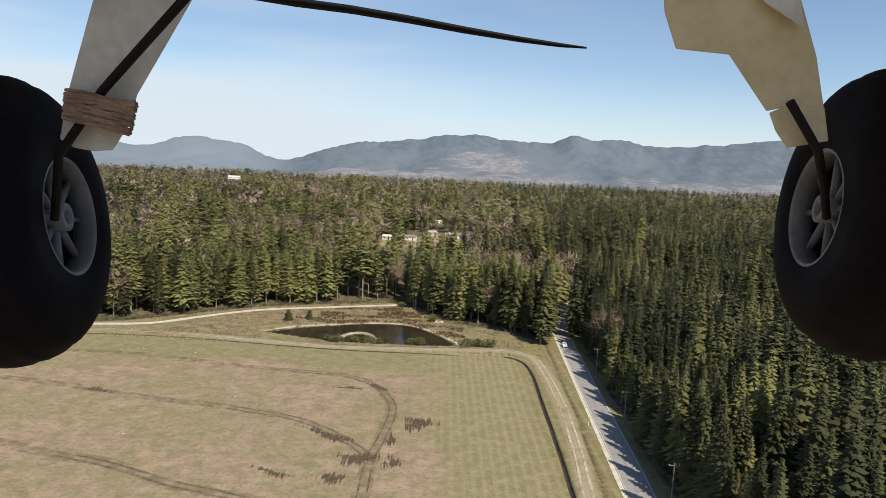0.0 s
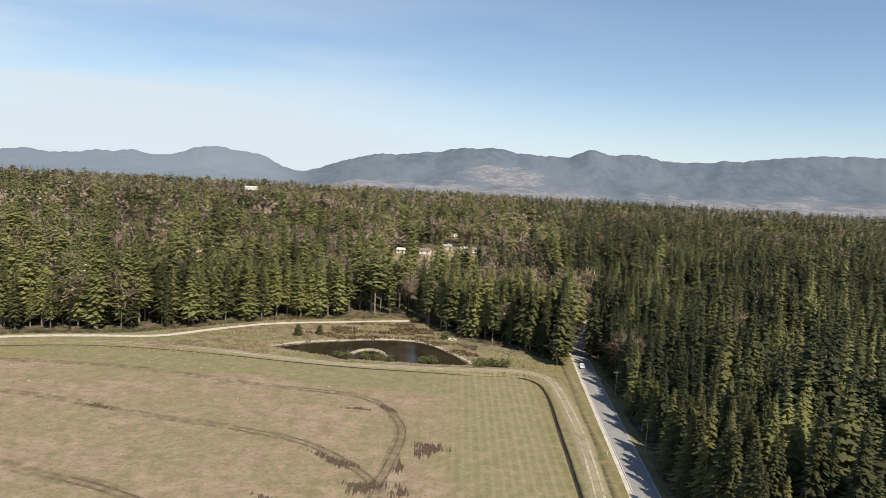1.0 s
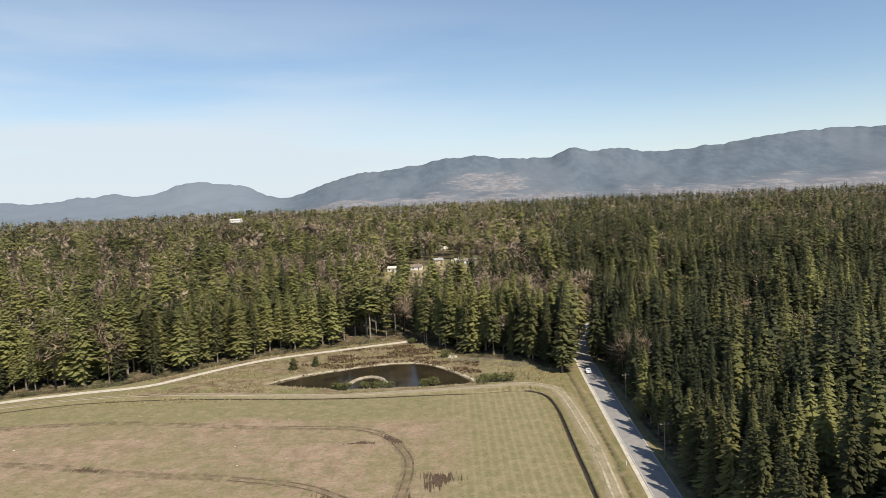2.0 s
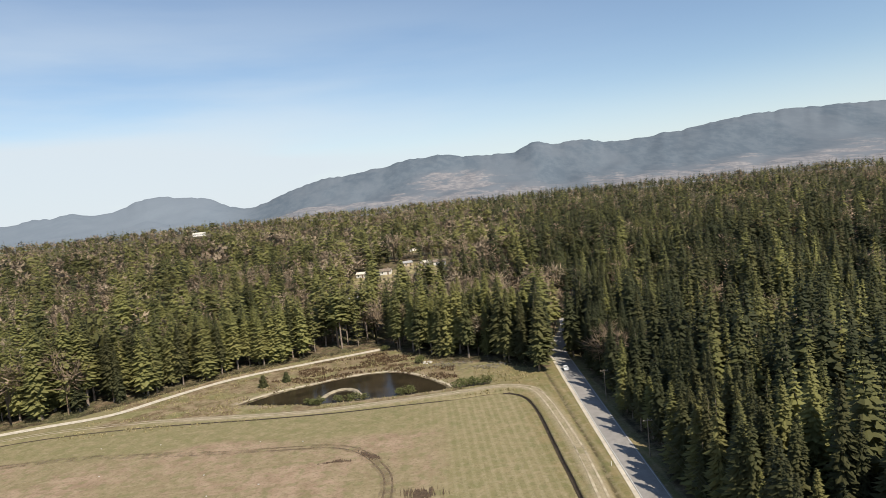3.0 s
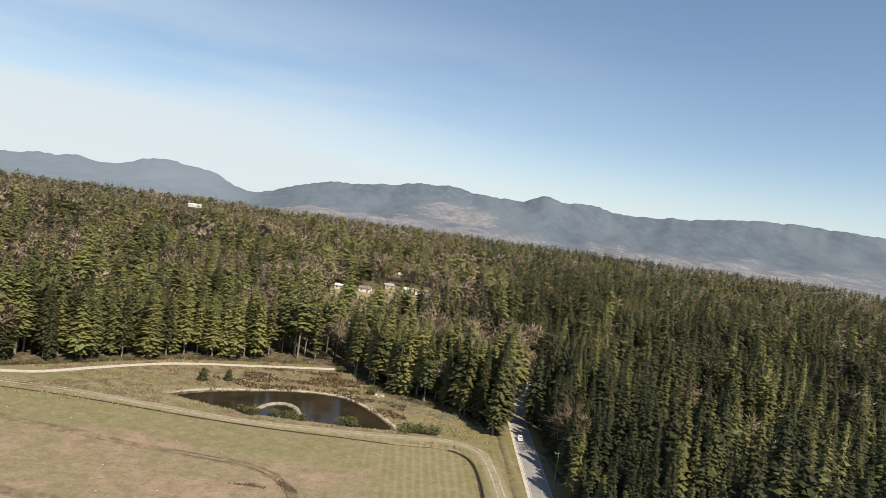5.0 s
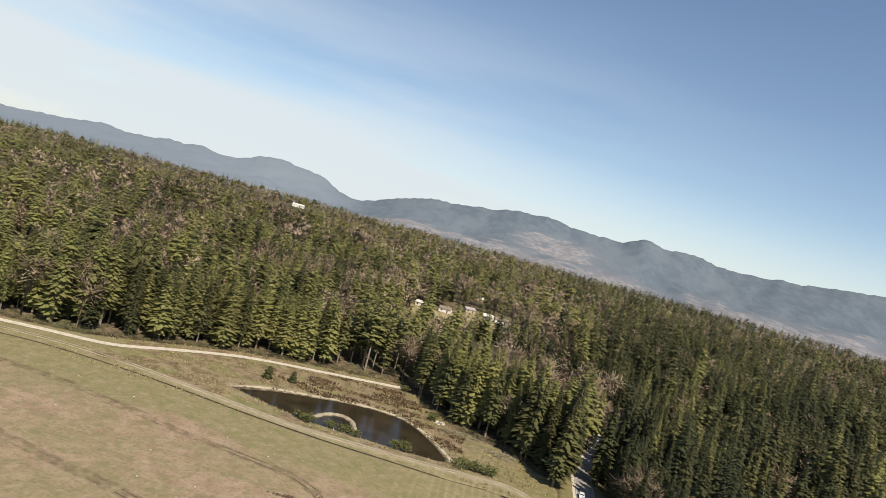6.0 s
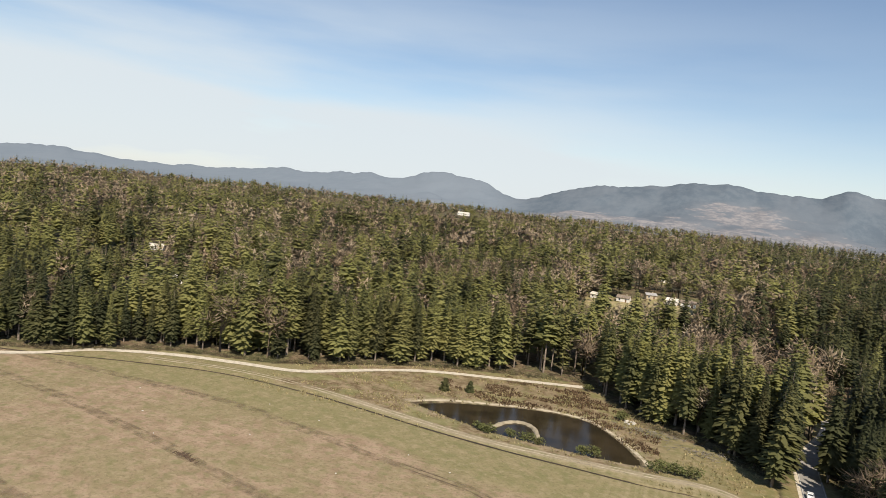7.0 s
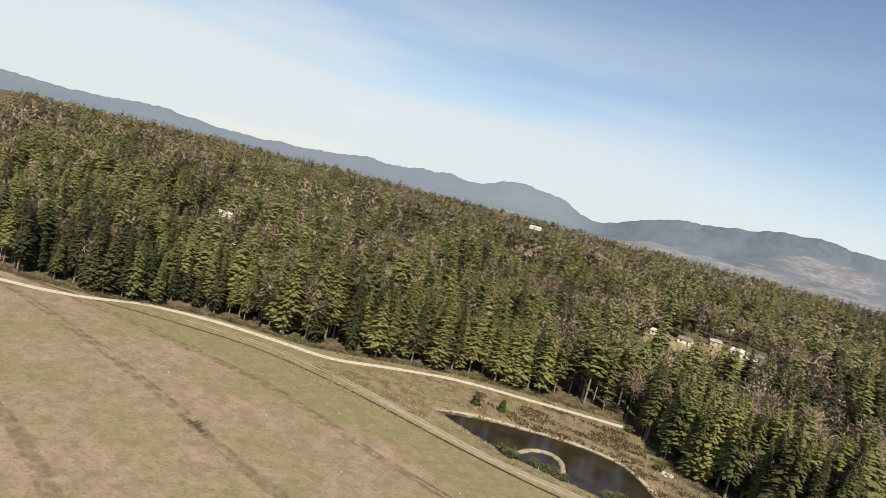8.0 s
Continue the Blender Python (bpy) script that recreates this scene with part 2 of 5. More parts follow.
litter = _g.mix(_g.ramp(patch, 0.4, 0.62), (0.055, 0.043, 0.026), (0.140, 0.098, 0.062))
litter = _g.mix(_g.ramp(blotch, 0.5, 0.62), litter, (0.065, 0.066, 0.030))
c = _g.mix(_g.attr("floor"), c, litter)
# ditch mud and pond bed; the near-black tone includes painted ditch shade
c = _g.mix(_g.attr("mud"), c, (0.035, 0.026, 0.018))
lawn = _g.mix(_g.ramp(patch, 0.4, 0.62), (0.26, 0.225, 0.10), (0.38, 0.30, 0.17))
c = _g.mix(_g.attr("lawn"), c, lawn)
c = _g.mix(_g.math("MULTIPLY", _g.ramp(fine, 0.48, 0.68), 0.42), c, (0.105, 0.088, 0.045))
c = _g.mix(_g.math("MULTIPLY", _g.ramp(_g.noise(2.1, 5), 0.50, 0.66), 0.40), c, (0.33, 0.265, 0.165))
c = _g.mix(_g.math("MULTIPLY", _g.ramp(_g.noise(3.4, 6), 0.50, 0.66), 0.52), c, (0.150, 0.148, 0.062))
c = _g.mix(_g.math("MULTIPLY", _g.ramp(speck, 0.62, 0.75), 0.5), c, (0.36, 0.32, 0.20))
c = _g.mix(_g.math("MULTIPLY", _g.ramp(_g.math("MULTIPLY", rows_wave.outputs["Fac"], _g.ramp(fine, 0.25, 0.6)), 0.30, 0.75), _g.math("MULTIPLY", _g.attr("drill"), 0.24)), c, (0.33, 0.275, 0.165))
_g.colour(c).bump(_g.math("ADD", fine, _g.math("MULTIPLY", speck, 0.5)), 0.7, 0.25)
M_GROUND = _g.mat

_m = Nodes("hazed_hillside", 1.0, 0.0, 0.0)
ridge, woods = _m.noise(110, 7, (0.8, 0.12, 4.0), rough=0.6), _m.noise(42, 6, (1, 0.25, 1.4), rough=0.72)
spots, folds = _m.noise(24, 5, (0.7, 0.25, 3.0), rough=0.7), _m.noise(330, 4, (1, 0.3, 0.8))
# the blue-grey of distance haze is mixed into these hillside colours
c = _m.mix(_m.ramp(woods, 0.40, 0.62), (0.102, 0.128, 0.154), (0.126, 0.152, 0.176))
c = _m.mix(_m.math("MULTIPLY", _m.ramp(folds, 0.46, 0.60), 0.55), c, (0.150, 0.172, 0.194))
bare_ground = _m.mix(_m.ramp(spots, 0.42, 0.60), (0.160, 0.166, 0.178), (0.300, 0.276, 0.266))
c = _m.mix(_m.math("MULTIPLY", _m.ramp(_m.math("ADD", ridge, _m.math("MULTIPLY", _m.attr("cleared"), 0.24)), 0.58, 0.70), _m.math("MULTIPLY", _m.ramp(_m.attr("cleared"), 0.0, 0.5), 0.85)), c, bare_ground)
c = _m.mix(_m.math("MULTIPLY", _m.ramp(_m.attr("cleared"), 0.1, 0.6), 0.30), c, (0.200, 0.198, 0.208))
# western hills lie farther off and get more haze painted in
c = _m.mix(_m.math("MULTIPLY", _m.attr("remote_haze"), 0.6), c, (0.200, 0.235, 0.268))
_m.colour(c).bump(woods, 0.12, 8.0)
M_FAR = _m.mat

# ---------------------------------------------------------------- mesh tools


def mesh_np(name, verts, faces, mat=None, smooth=False, **attrs):
    """A mesh from arrays of places and of equal-sided faces."""
    me = bpy.data.meshes.new(name)
    verts, faces = np.asarray(verts, np.float32), np.asarray(faces, np.int32)
    k = faces.shape[1]
    me.vertices.add(len(verts))
    me.vertices.foreach_set("co", verts.ravel())
    me.loops.add(faces.size)
    me.loops.foreach_set("vertex_index", faces.ravel())
    me.polygons.add(len(faces))
    me.polygons.foreach_set("loop_start", np.arange(len(faces), dtype=np.int32) * k)
    if smooth:
        me.polygons.foreach_set("use_smooth", np.ones(len(faces), bool))
    me.update(calc_edges=True)
    for key, values in attrs.items():
        if np.ndim(values) == 2:
            me.attributes.new(key, "FLOAT_VECTOR", "POINT").data.foreach_set("vector", np.asarray(values, np.float32).ravel())
            continue
        me.attributes.new(key, "FLOAT", "POINT").data.foreach_set("value", np.asarray(values, np.float32))
    if mat:
        me.materials.append(mat)
    return me


def part(name, bm, material, parent, label=""):
    """Links a bmesh as one mesh under a thing or part."""
    me = bpy.data.meshes.new(name)
    bm.to_mesh(me)
    bm.free()
    me.materials.append(material)
    ob = new(name, me)
    ob.parent = parent
    return tagged(ob, label)


def part_me(name, me, parent, label=""):
    ob = new(name, me)
    ob.parent = parent
    return tagged(ob, label)


def box(bm, centre, size, m=Matrix()):
    made = bmesh.ops.create_cube(bm, size=1.0, matrix=m @ Matrix.Translation(centre) @ Matrix.Diagonal((*size, 1)))
    return made["verts"]


def tube(bm, a, b, r0, r1, sides=8):
    a, b = Vector(a), Vector(b)
    d = b - a
    m = Matrix.Translation((a + b) / 2) @ d.to_track_quat("Z", "Y").to_matrix().to_4x4()
    bmesh.ops.create_cone(bm, cap_ends=True, segments=sides, radius1=r0, radius2=r1, depth=d.length, matrix=m)


def prism(bm, outline, depth, m=Matrix()):
    """A flat plate from an outline in x and y, from z = 0 down to -depth."""
    top = [bm.verts.new(m @ Vector((x, y, 0))) for x, y in outline]
    low = [bm.verts.new(m @ Vector((x, y, -depth))) for x, y in outline]
    bm.faces.new(top)
    bm.faces.new(low[::-1])
    n = len(outline)
    for i in range(n):
        bm.faces.new((top[i], low[i], low[(i + 1) % n], top[(i + 1) % n]))
    bmesh.ops.recalc_face_normals(bm, faces=bm.faces)


def smooth_line(points, step=1.5):
    """A Catmull-Rom curve through points, in even steps."""
    p = np.array(points, float)
    p = np.vstack([2 * p[0] - p[1], p, 2 * p[-1] - p[-2]])
    out = []
    for i in range(1, len(p) - 2):
        n = max(2, int(np.linalg.norm(p[i + 1] - p[i]) / step))
        s = np.linspace(0, 1, n, endpoint=False)[:, None]
        a, b, c_, d = p[i - 1], p[i], p[i + 1], p[i + 2]
        out.append(0.5 * (2 * b + (c_ - a) * s + (2 * a - 5 * b + 4 * c_ - d) * s**2 + (3 * b - a - 3 * c_ + d) * s**3))
    return np.vstack(out + [p[-2:-1]])


def line_distance(x, y, line):
    """Distance from many places to a line of points."""
    best = np.full(x.shape, 1e9)
    line = np.vstack([line[:-1:2], line[-1:]])
    for a, b in zip(line[:-1], line[1:]):
        d = b - a
        s = np.clip(((x - a[0]) * d[0] + (y - a[1]) * d[1]) / (d @ d + 1e-9), 0, 1)
        best = np.minimum(best, np.hypot(x - a[0] - s * d[0], y - a[1] - s * d[1]))
    return best


def inside(x, y, poly):
    hit = np.zeros(x.shape, bool)
    for (ax, ay), (bx, by) in zip(poly, np.roll(poly, -1, 0)):
        cross = (ay > y) != (by > y)
        hit ^= cross & (x < (bx - ax) * (y - ay) / (by - ay + 1e-12) + ax)
    return hit


def step(v, lo, hi):
    s = np.clip((v - lo) / (hi - lo), 0, 1)
    return s * s * (3 - 2 * s)


_lat = np.random.default_rng(5).random((64, 64))


def soft_noise(x, y, size):
    """Smooth noise from 0 to 1 with bumps of that size."""
    u, v = x / size, y / size
    i, j = np.floor(u).astype(int), np.floor(v).astype(int)
    fu, fv = u - i, v - j
    fu, fv = fu * fu * (3 - 2 * fu), fv * fv * (3 - 2 * fv)
    g = lambda a, b: _lat[a % 64, b % 64]
    return (g(i, j) * (1 - fu) + g(i + 1, j) * fu) * (1 - fv) + (g(i, j + 1) * (1 - fu) + g(i + 1, j + 1) * fu) * fv


# ---------------------------------------------------------------- the plan, in metres
K = 1.3


def plan(points):
    return [(K * x, K * y) for x, y in points]


POND = smooth_line(plan([(-54.5, 199), (-46, 206.5), (-35, 212), (-23, 216.5), (-11, 216), (-3, 208), (2.5, 199), (4.5, 192.5), (-5, 191), (-18, 191), (-30, 191.5), (-42, 194.5), (-54.5, 199)]), 1.5)
GRAVEL = smooth_line(plan([(-290, 90), (-215, 130), (-170, 155), (-153, 167), (-143, 181), (-126, 191), (-108, 197), (-91, 202), (-79, 214), (-63, 228), (-42, 238), (-17, 248)]), 2.0)
DITCH = smooth_line(plan([(-300, 120), (-215, 152), (-160, 166), (-130, 178), (-105, 186), (-77, 187), (-42, 183), (-21, 181.5), (4, 181.5), (16, 182.5), (22, 179), (24, 168), (23.3, 138), (22.6, 113), (21.5, 90), (19, 40), (10, -120)]), 2.0)
TRACK = smooth_line(plan([(-128, 184), (-103, 190.5), (-79, 191), (-54, 187.5), (-32, 184.5), (-14, 185), (5, 186.5), (17, 188), (23.5, 185.5), (27, 178), (27.8, 150), (26.3, 120), (24.3, 99), (22, 60), (14, -60)]), 2.0)
SIDE_DITCH = smooth_line(plan([(32.3, 200), (31, 163), (30, 138), (28.7, 122), (26.8, 90), (24, 40), (15, -100)]), 3.0)
EDGE_X = [K * v for v in (-420, -300, -215, -151, -129, -100, -83, -65, -45, -20, -12, -9, 5, 20, 27, 31)]
EDGE_Y = [K * v for v in (57, 107, 143, 173.5, 194.5, 204.5, 219, 234, 244, 252, 249, 238, 222, 214, 205, 202)]


def road_x(y):
    return 35.4 + 0.0595 * y + 14 * step(np.asarray(y, float), 276, 340)


def edge_y(x):
    """Where the woods begin, left of the road."""
    return np.interp(x, EDGE_X, EDGE_Y)


def height(x, y):
    """The lie of the land, without ditches and pond."""
    x, y = np.asarray(x, float), np.asarray(y, float)
    t = np.maximum(0, y - np.where(x < 40, np.minimum(edge_y(x), 320), 320))
    far = np.hypot(x, y)
    z = 40 * (1 - np.exp(-t / 950)) * (1 - 0.25 * step(far, 1900, 2600))
    z = z + 8.0 * np.exp(-(((x - 6) / 90) ** 2 + ((y - 560) / 90) ** 2))
    z = z + 12.0 * np.exp(-(((x + 437) / 45) ** 2 + ((y - 1360) / 55) ** 2))
    z = z + 7.0 * np.exp(-(((x + 285) / 120) ** 2 + ((y - 380) / 90) ** 2))
    z = z + (soft_noise(x + 900, y, 170) - 0.5) * 9 * step(t, 40, 260)
    return z + (soft_noise(x, y, 40) - 0.5) * 0.5 * step(far, 40, 120)


def relief(x, y):
    """The whole ground: ditches, berm and pond too."""
    z = height(x, y)
    near = (x > -400) & (x < 62) & (y > -120) & (y < 330)
    dd = np.full(x.shape, 1e3)
    dd[near] = line_distance(x[near], y[near], DITCH)
    east = step(x, -10, 20)
    z = z - (0.04 + 0.80 * east) * np.exp(-((dd / 0.46) ** 2))
    ds = np.full(x.shape, 1e3)
    ds[near] = line_distance(x[near], y[near], SIDE_DITCH)
    z = z - 0.35 * np.exp(-((ds / 0.7) ** 2))
    dt = np.full(x.shape, 1e3)
    dt[near] = line_distance(x[near], y[near], TRACK)
    z = z + 0.30 * np.exp(-((dt / 2.6) ** 4))
    dp = np.full(x.shape, 1e3)
    dp[near] = line_distance(x[near], y[near], POND)
    wet = inside(x, y, POND)
    z = np.where(wet, z - 0.25 - 1.6 * step(dp, 0.0, 4.0), z - 0.25 * step(dp, 2.0, 0.0))
    return z, dd, ds, dt, dp, wet


# ---------------------------------------------------------------- ground
gx = np.concatenate([np.linspace(-4900, -420, 46)[:-1], np.linspace(-420, -150, 70)[:-1], np.linspace(-150, 18, 120)[:-1], np.linspace(18, 27, 14)[:-1], np.linspace(27, 32.6, 32)[:-1], np.linspace(32.6, 44, 26)[:-1], np.linspace(44, 90, 20)[:-1], np.linspace(90, 900, 50)[:-1], np.linspace(900, 4900, 34)])
gy = np.concatenate([np.linspace(-4900, -60, 34)[:-1], np.linspace(-60, 60, 40)[:-1], np.linspace(60, 228, 80)[:-1], np.linspace(228, 234.6, 10)[:-1], np.linspace(234.6, 238.4, 20)[:-1], np.linspace(238.4, 250, 22)[:-1], np.linspace(250, 345, 64)[:-1], np.linspace(345, 900, 46)[:-1], np.linspace(900, 4900, 50)])
X, Y = np.meshgrid(gx, gy)
X, Y = X.ravel(), Y.ravel()
Z, d_ditch, d_side, d_track, d_pond, wet = relief(X, Y)
nx, ny = len(gx), len(gy)
q = np.arange(nx * ny).reshape(ny, nx)
quads = np.stack([q[:-1, :-1], q[:-1, 1:], q[1:, 1:], q[1:, :-1]], -1).reshape(-1, 4)

HOUSES = [  # x, y, turn, length, width, wall height, roof, wall
    (-43, 518, -15, 10.2, 5.6, 2.8, "pale"),
    (5, 516, -13, 7.0, 6.6, 2.8, "pale"),
    (15, 514, -1, 9.4, 5.8, 2.8, "brown"),
    (50, 693, -24, 7.4, 5.7, 2.8, "pale"),
    (-7, 704, 22, 7.7, 6.6, 2.8, "pale"),
    (-26, 515, -9, 8.5, 6.3, 2.8, "brown"),
    (-10, 530, 23, 7.2, 5.5, 2.8, "grey"),
    (-313, 391, 33, 8.9, 6.2, 2.8, "pale"),
    (-241, 335, 5, 7.4, 5.5, 2.8, "pale"),
    (-204, 360, 24, 6.7, 6.2, 2.8, "pale"),
    (-110, 356, 26, 5.2, 6.3, 2.8, "pale"),
    (-437, 1360, 6, 24.0, 11.0, 5.0, "pale"),
    (-42, 438, 6, 9.7, 6.0, 2.8, "grey"),
    (373, 1146, 6, 20.9, 9.4, 2.8, "grey"),
    (-371, 643, -10, 8.3, 5.9, 2.8, "pale"),
]
# open yards and young growth round the houses: x, y, half width, half depth
YARDS = np.array([(h[0] * 0.985, h[1] - (40 if h[1] > 1000 else 12 if abs(h[0]) < 90 and h[1] > 480 else 8), 36 if h[1] > 1300 else 3.0 + h[3] * 0.5, 50 if h[1] > 1000 else 18 if abs(h[0]) < 90 and h[1] > 480 else 13) for h in HOUSES])
# felled ground behind the front of the woods
CLEARINGS = np.array([(-194, 424, 13, 17), (-168, 446, 9, 12)])
YOUNG = np.array([(-180, 385, 15, 34)] + [(h[0] * 0.94, h[1] - 42, 5 + 0.55 * h[3], 44) for h in HOUSES])

woods_left = (Y > edge_y(X) - 1) & (X < road_x(Y) - 6)
woods_right = X > road_x(Y) + 6
woods = woods_left | woods_right
floor = np.where(woods, 1.0, 0.0)
field = ~woods & (d_ditch < 1e4)
green = step(X + 6 * (soft_noise(X, Y, 18) - 0.5), -12, 14) * step(Y, 60, 130)
drill = green * step(Y, 250, 236)
green = np.maximum(green, 0.9 * step(Y + 8 * (soft_noise(X, Y, 22) - 0.5) - np.interp(X, [-300, -140, -80, -30, 0], [206, 214, 212, 206, 205]), 0, 14))
verge = step(X, 24.5, 30) * (~woods)
beyond = step(Y - np.interp(X, [-390, -280, -208, -169, -136, -100, -55, 30], [156, 198, 216, 231, 242, 243, 238, 237]), 1, 6)
bank = beyond * (1 - 0.85 * step(X, 6, 13)) * (~woods) * (X < K * 24) * (X > K * -90)
sand = np.exp(-((d_pond / 2.5) ** 2)) * (~wet) * (0.4 + 0.6 * (Y > K * 199))
sand = np.maximum(sand, 0.75 * np.exp(-((d_track / 2.2) ** 4)) * step(X, -110, -80))
# mud mask along both ditches, which also darkens them for shade
mud = np.exp(-((d_ditch / 0.46) ** 2)) * step(X, -10, 20) + 0.75 * np.exp(-((d_side / 0.5) ** 2))
mud = np.maximum(mud, wet * 0.8)
lawn = np.zeros(len(X))
for hx, hy, hw, hd in YARDS:
    if abs(hx) > 60 or hy < 450:
        continue
    lawn = np.maximum(lawn, step(1 - np.hypot((X - hx) / (hw + 5), (Y - hy) / (hd + 5)), 0.0, 0.25))
for hx, hy, hw, hd in CLEARINGS:
    lawn = np.maximum(lawn, 0.8 * step(1 - np.hypot((X - hx) / (hw + 4), (Y - hy) / (hd + 4)), 0.0, 0.3))
ground = new("ground", mesh_np("ground", np.stack([X, Y, Z], 1), quads, M_GROUND, True, floor=floor, green=green, drill=drill, verge=verge, bank=np.clip(bank, 0, 1), sand=np.clip(sand, 0, 1), mud=np.clip(mud, 0, 1), lawn=lawn))
tagged(ground, "dry tan-green farm field, banks and forest floor", "ground", kind="structure")


def drape(x, y, lift):
    return relief(np.asarray(x, float), np.asarray(y, float))[0] + lift


def ribbon(name, line, width, mat, lift, edge=0.0, side=0.0, thick=0.0, seed=1):
    """A strip along a line on the ground; side shifts it across."""
    line = np.asarray(line)
    d = np.gradient(line, axis=0)
    d /= np.linalg.norm(d, axis=1)[:, None] + 1e-9
    nrm = np.stack([-d[:, 1], d[:, 0]], 1)
    rng = np.random.default_rng(seed)
    wob = lambda: np.convolve(rng.normal(0, 1, len(line) + 4), np.ones(5) / 5, "valid")[: len(line)] * edge
    cols = [-0.5, -0.25, 0.0, 0.25, 0.5]
    wl, wr = wob(), wob()
    vs = []
    for cc in cols:
        off = side + cc * width + (wl if cc < 0 else wr if cc > 0 else 0)
        p = line + nrm * np.reshape(off, (-1, 1))
        vs.append(np.column_stack([p, drape(p[:, 0], p[:, 1], lift)]))
    if thick:
        for v in (vs[0], vs[-1]):
            v[:, 2] -= thick
    vs = np.stack(vs, 1)
    n, k = len(line), len(cols)
    q = np.arange(n * k).reshape(n, k)
    faces = np.stack([q[:-1, :-1], q[:-1, 1:], q[1:, 1:], q[1:, :-1]], -1).reshape(-1, 4)[:, ::-1]
    return new(name, mesh_np(name, vs.reshape(-1, 3), faces, mat, True))


ys = np.concatenate([np.arange(-400, 330, 4.0), np.arange(330, 343, 4.0)])
ROAD = np.stack([road_x(ys), ys], 1)
tagged(ribbon("road", ROAD, 6.5, M_ROAD, 0.14, 0.05, thick=0.10), "two-lane grey asphalt country road beside the woods", "road", kind="structure")
tagged(ribbon("road_shoulder", ROAD, 1.0, M_GRAVEL, 0.07, 0.12, 3.6), "pale gravel shoulder of the road", "road", kind="structure")
tagged(ribbon("road_edge_line", ROAD, 0.20, M_LINE, 0.155, 0.0, 2.85), "worn white painted edge line", "road marking", kind="structure")
tagged(ribbon("road_edge_line", ROAD, 0.20, M_LINE, 0.155, 0.0, -2.85), "worn white painted edge line", "road marking", kind="structure")
tagged(ribbon("gravel_road", GRAVEL, 3.4, M_GRAVEL, 0.10, 0.22), "pale gravel farm road along the edge of the woods", "road", kind="structure")
tagged(ribbon("wheel_track", TRACK, 0.55, M_WHEELTRACK, 0.07, 0.14, 0.95, seed=3), "pale worn wheel track of the dirt lane", "dirt track", kind="structure")
tagged(ribbon("wheel_track", TRACK, 0.55, M_WHEELTRACK, 0.07, 0.14, -0.95, seed=4), "pale worn wheel track of the dirt lane", "dirt track", kind="structure")
# flat strips on the ground; their dark colour includes the ditch's shade
tagged(ribbon("ditch_bed", DITCH[DITCH[:, 0] < 22], 0.95, M_DITCH, 0.06, 0.16, 0.0, seed=7), "narrow strip of drain mud and painted shade along the field", "ditch", kind="structure")
tagged(ribbon("ditch_bed", DITCH[(DITCH[:, 0] > -95) & (DITCH[:, 0] < 22)], 0.55, M_DARKDITCH, 0.075, 0.16, 0.0, seed=9), "narrow strip of soil and painted ditch shade below the pond's bank", "ditch", kind="structure")
tagged(ribbon("ditch_bed", DITCH[(DITCH[:, 0] >= 21) & (DITCH[:, 1] > -60)], 0.95, M_DARKDITCH, 0.10, 0.10, 0.0, seed=8), "dark strip of soil and painted ditch shade along the field's edge", "ditch", kind="structure")
RUT_A = smooth_line(plan([(-190, 160), (-150, 166), (-106, 169), (-80, 168.5), (-63, 165), (-48, 162), (-35, 160), (-23, 158), (-16, 152.9), (-11.2, 143.6), (-9.6, 135.9), (-10, 127), (-10.8, 119), (-11.6, 112), (-11.4, 98), (-11, 60)]), 1.5)
RUT_B = smooth_line(plan([(-190, 158), (-130, 151), (-92, 144.5), (-76, 141), (-62, 137.2), (-49, 134.8), (-39, 132.1), (-29, 128.7), (-21.4, 123.7), (-15, 117), (-11.6, 112)]), 1.5)
RUT_C = smooth_line(plan([(-190, 130), (-130, 122), (-90.8, 115.6), (-79, 112.6), (-67.7, 109.3), (-55.6, 105.9), (-48.6, 102.9), (-41.4, 99.7), (-35, 98), (-20, 93)]), 1.5)
RUTS = [(RUT_A[RUT_A[:, 0] > K * -40], 0.55, M_RUT), (RUT_B[RUT_B[:, 0] > K * -45], 0.55, M_RUT), (RUT_C[RUT_C[:, 0] > K * -62], 0.7, M_RUT)]
RUTS += [(RUT_A[RUT_A[:, 0] < K * -39], 0.8, M_OLDRUT), (RUT_B[RUT_B[:, 0] < K * -44], 0.9, M_OLDRUT), (RUT_C[RUT_C[:, 0] < K * -61], 1.0, M_OLDRUT)]
for i, (line, width, mat) in enumerate(RUTS):
    for s in (-1, 1):
        tagged(ribbon("tyre_rut", line, width, mat, 0.05, 0.12, s * 0.95, seed=10 + i), "brown tyre rut pressed into the dry field", "tyre rut", kind="structure")
    tagged(ribbon("scuffed_grass", line, 3.8, M_SCUFF, 0.035, 0.5, 0.0, seed=20 + i), "scuffed brown grass along tyre ruts", "tyre rut", kind="structure")


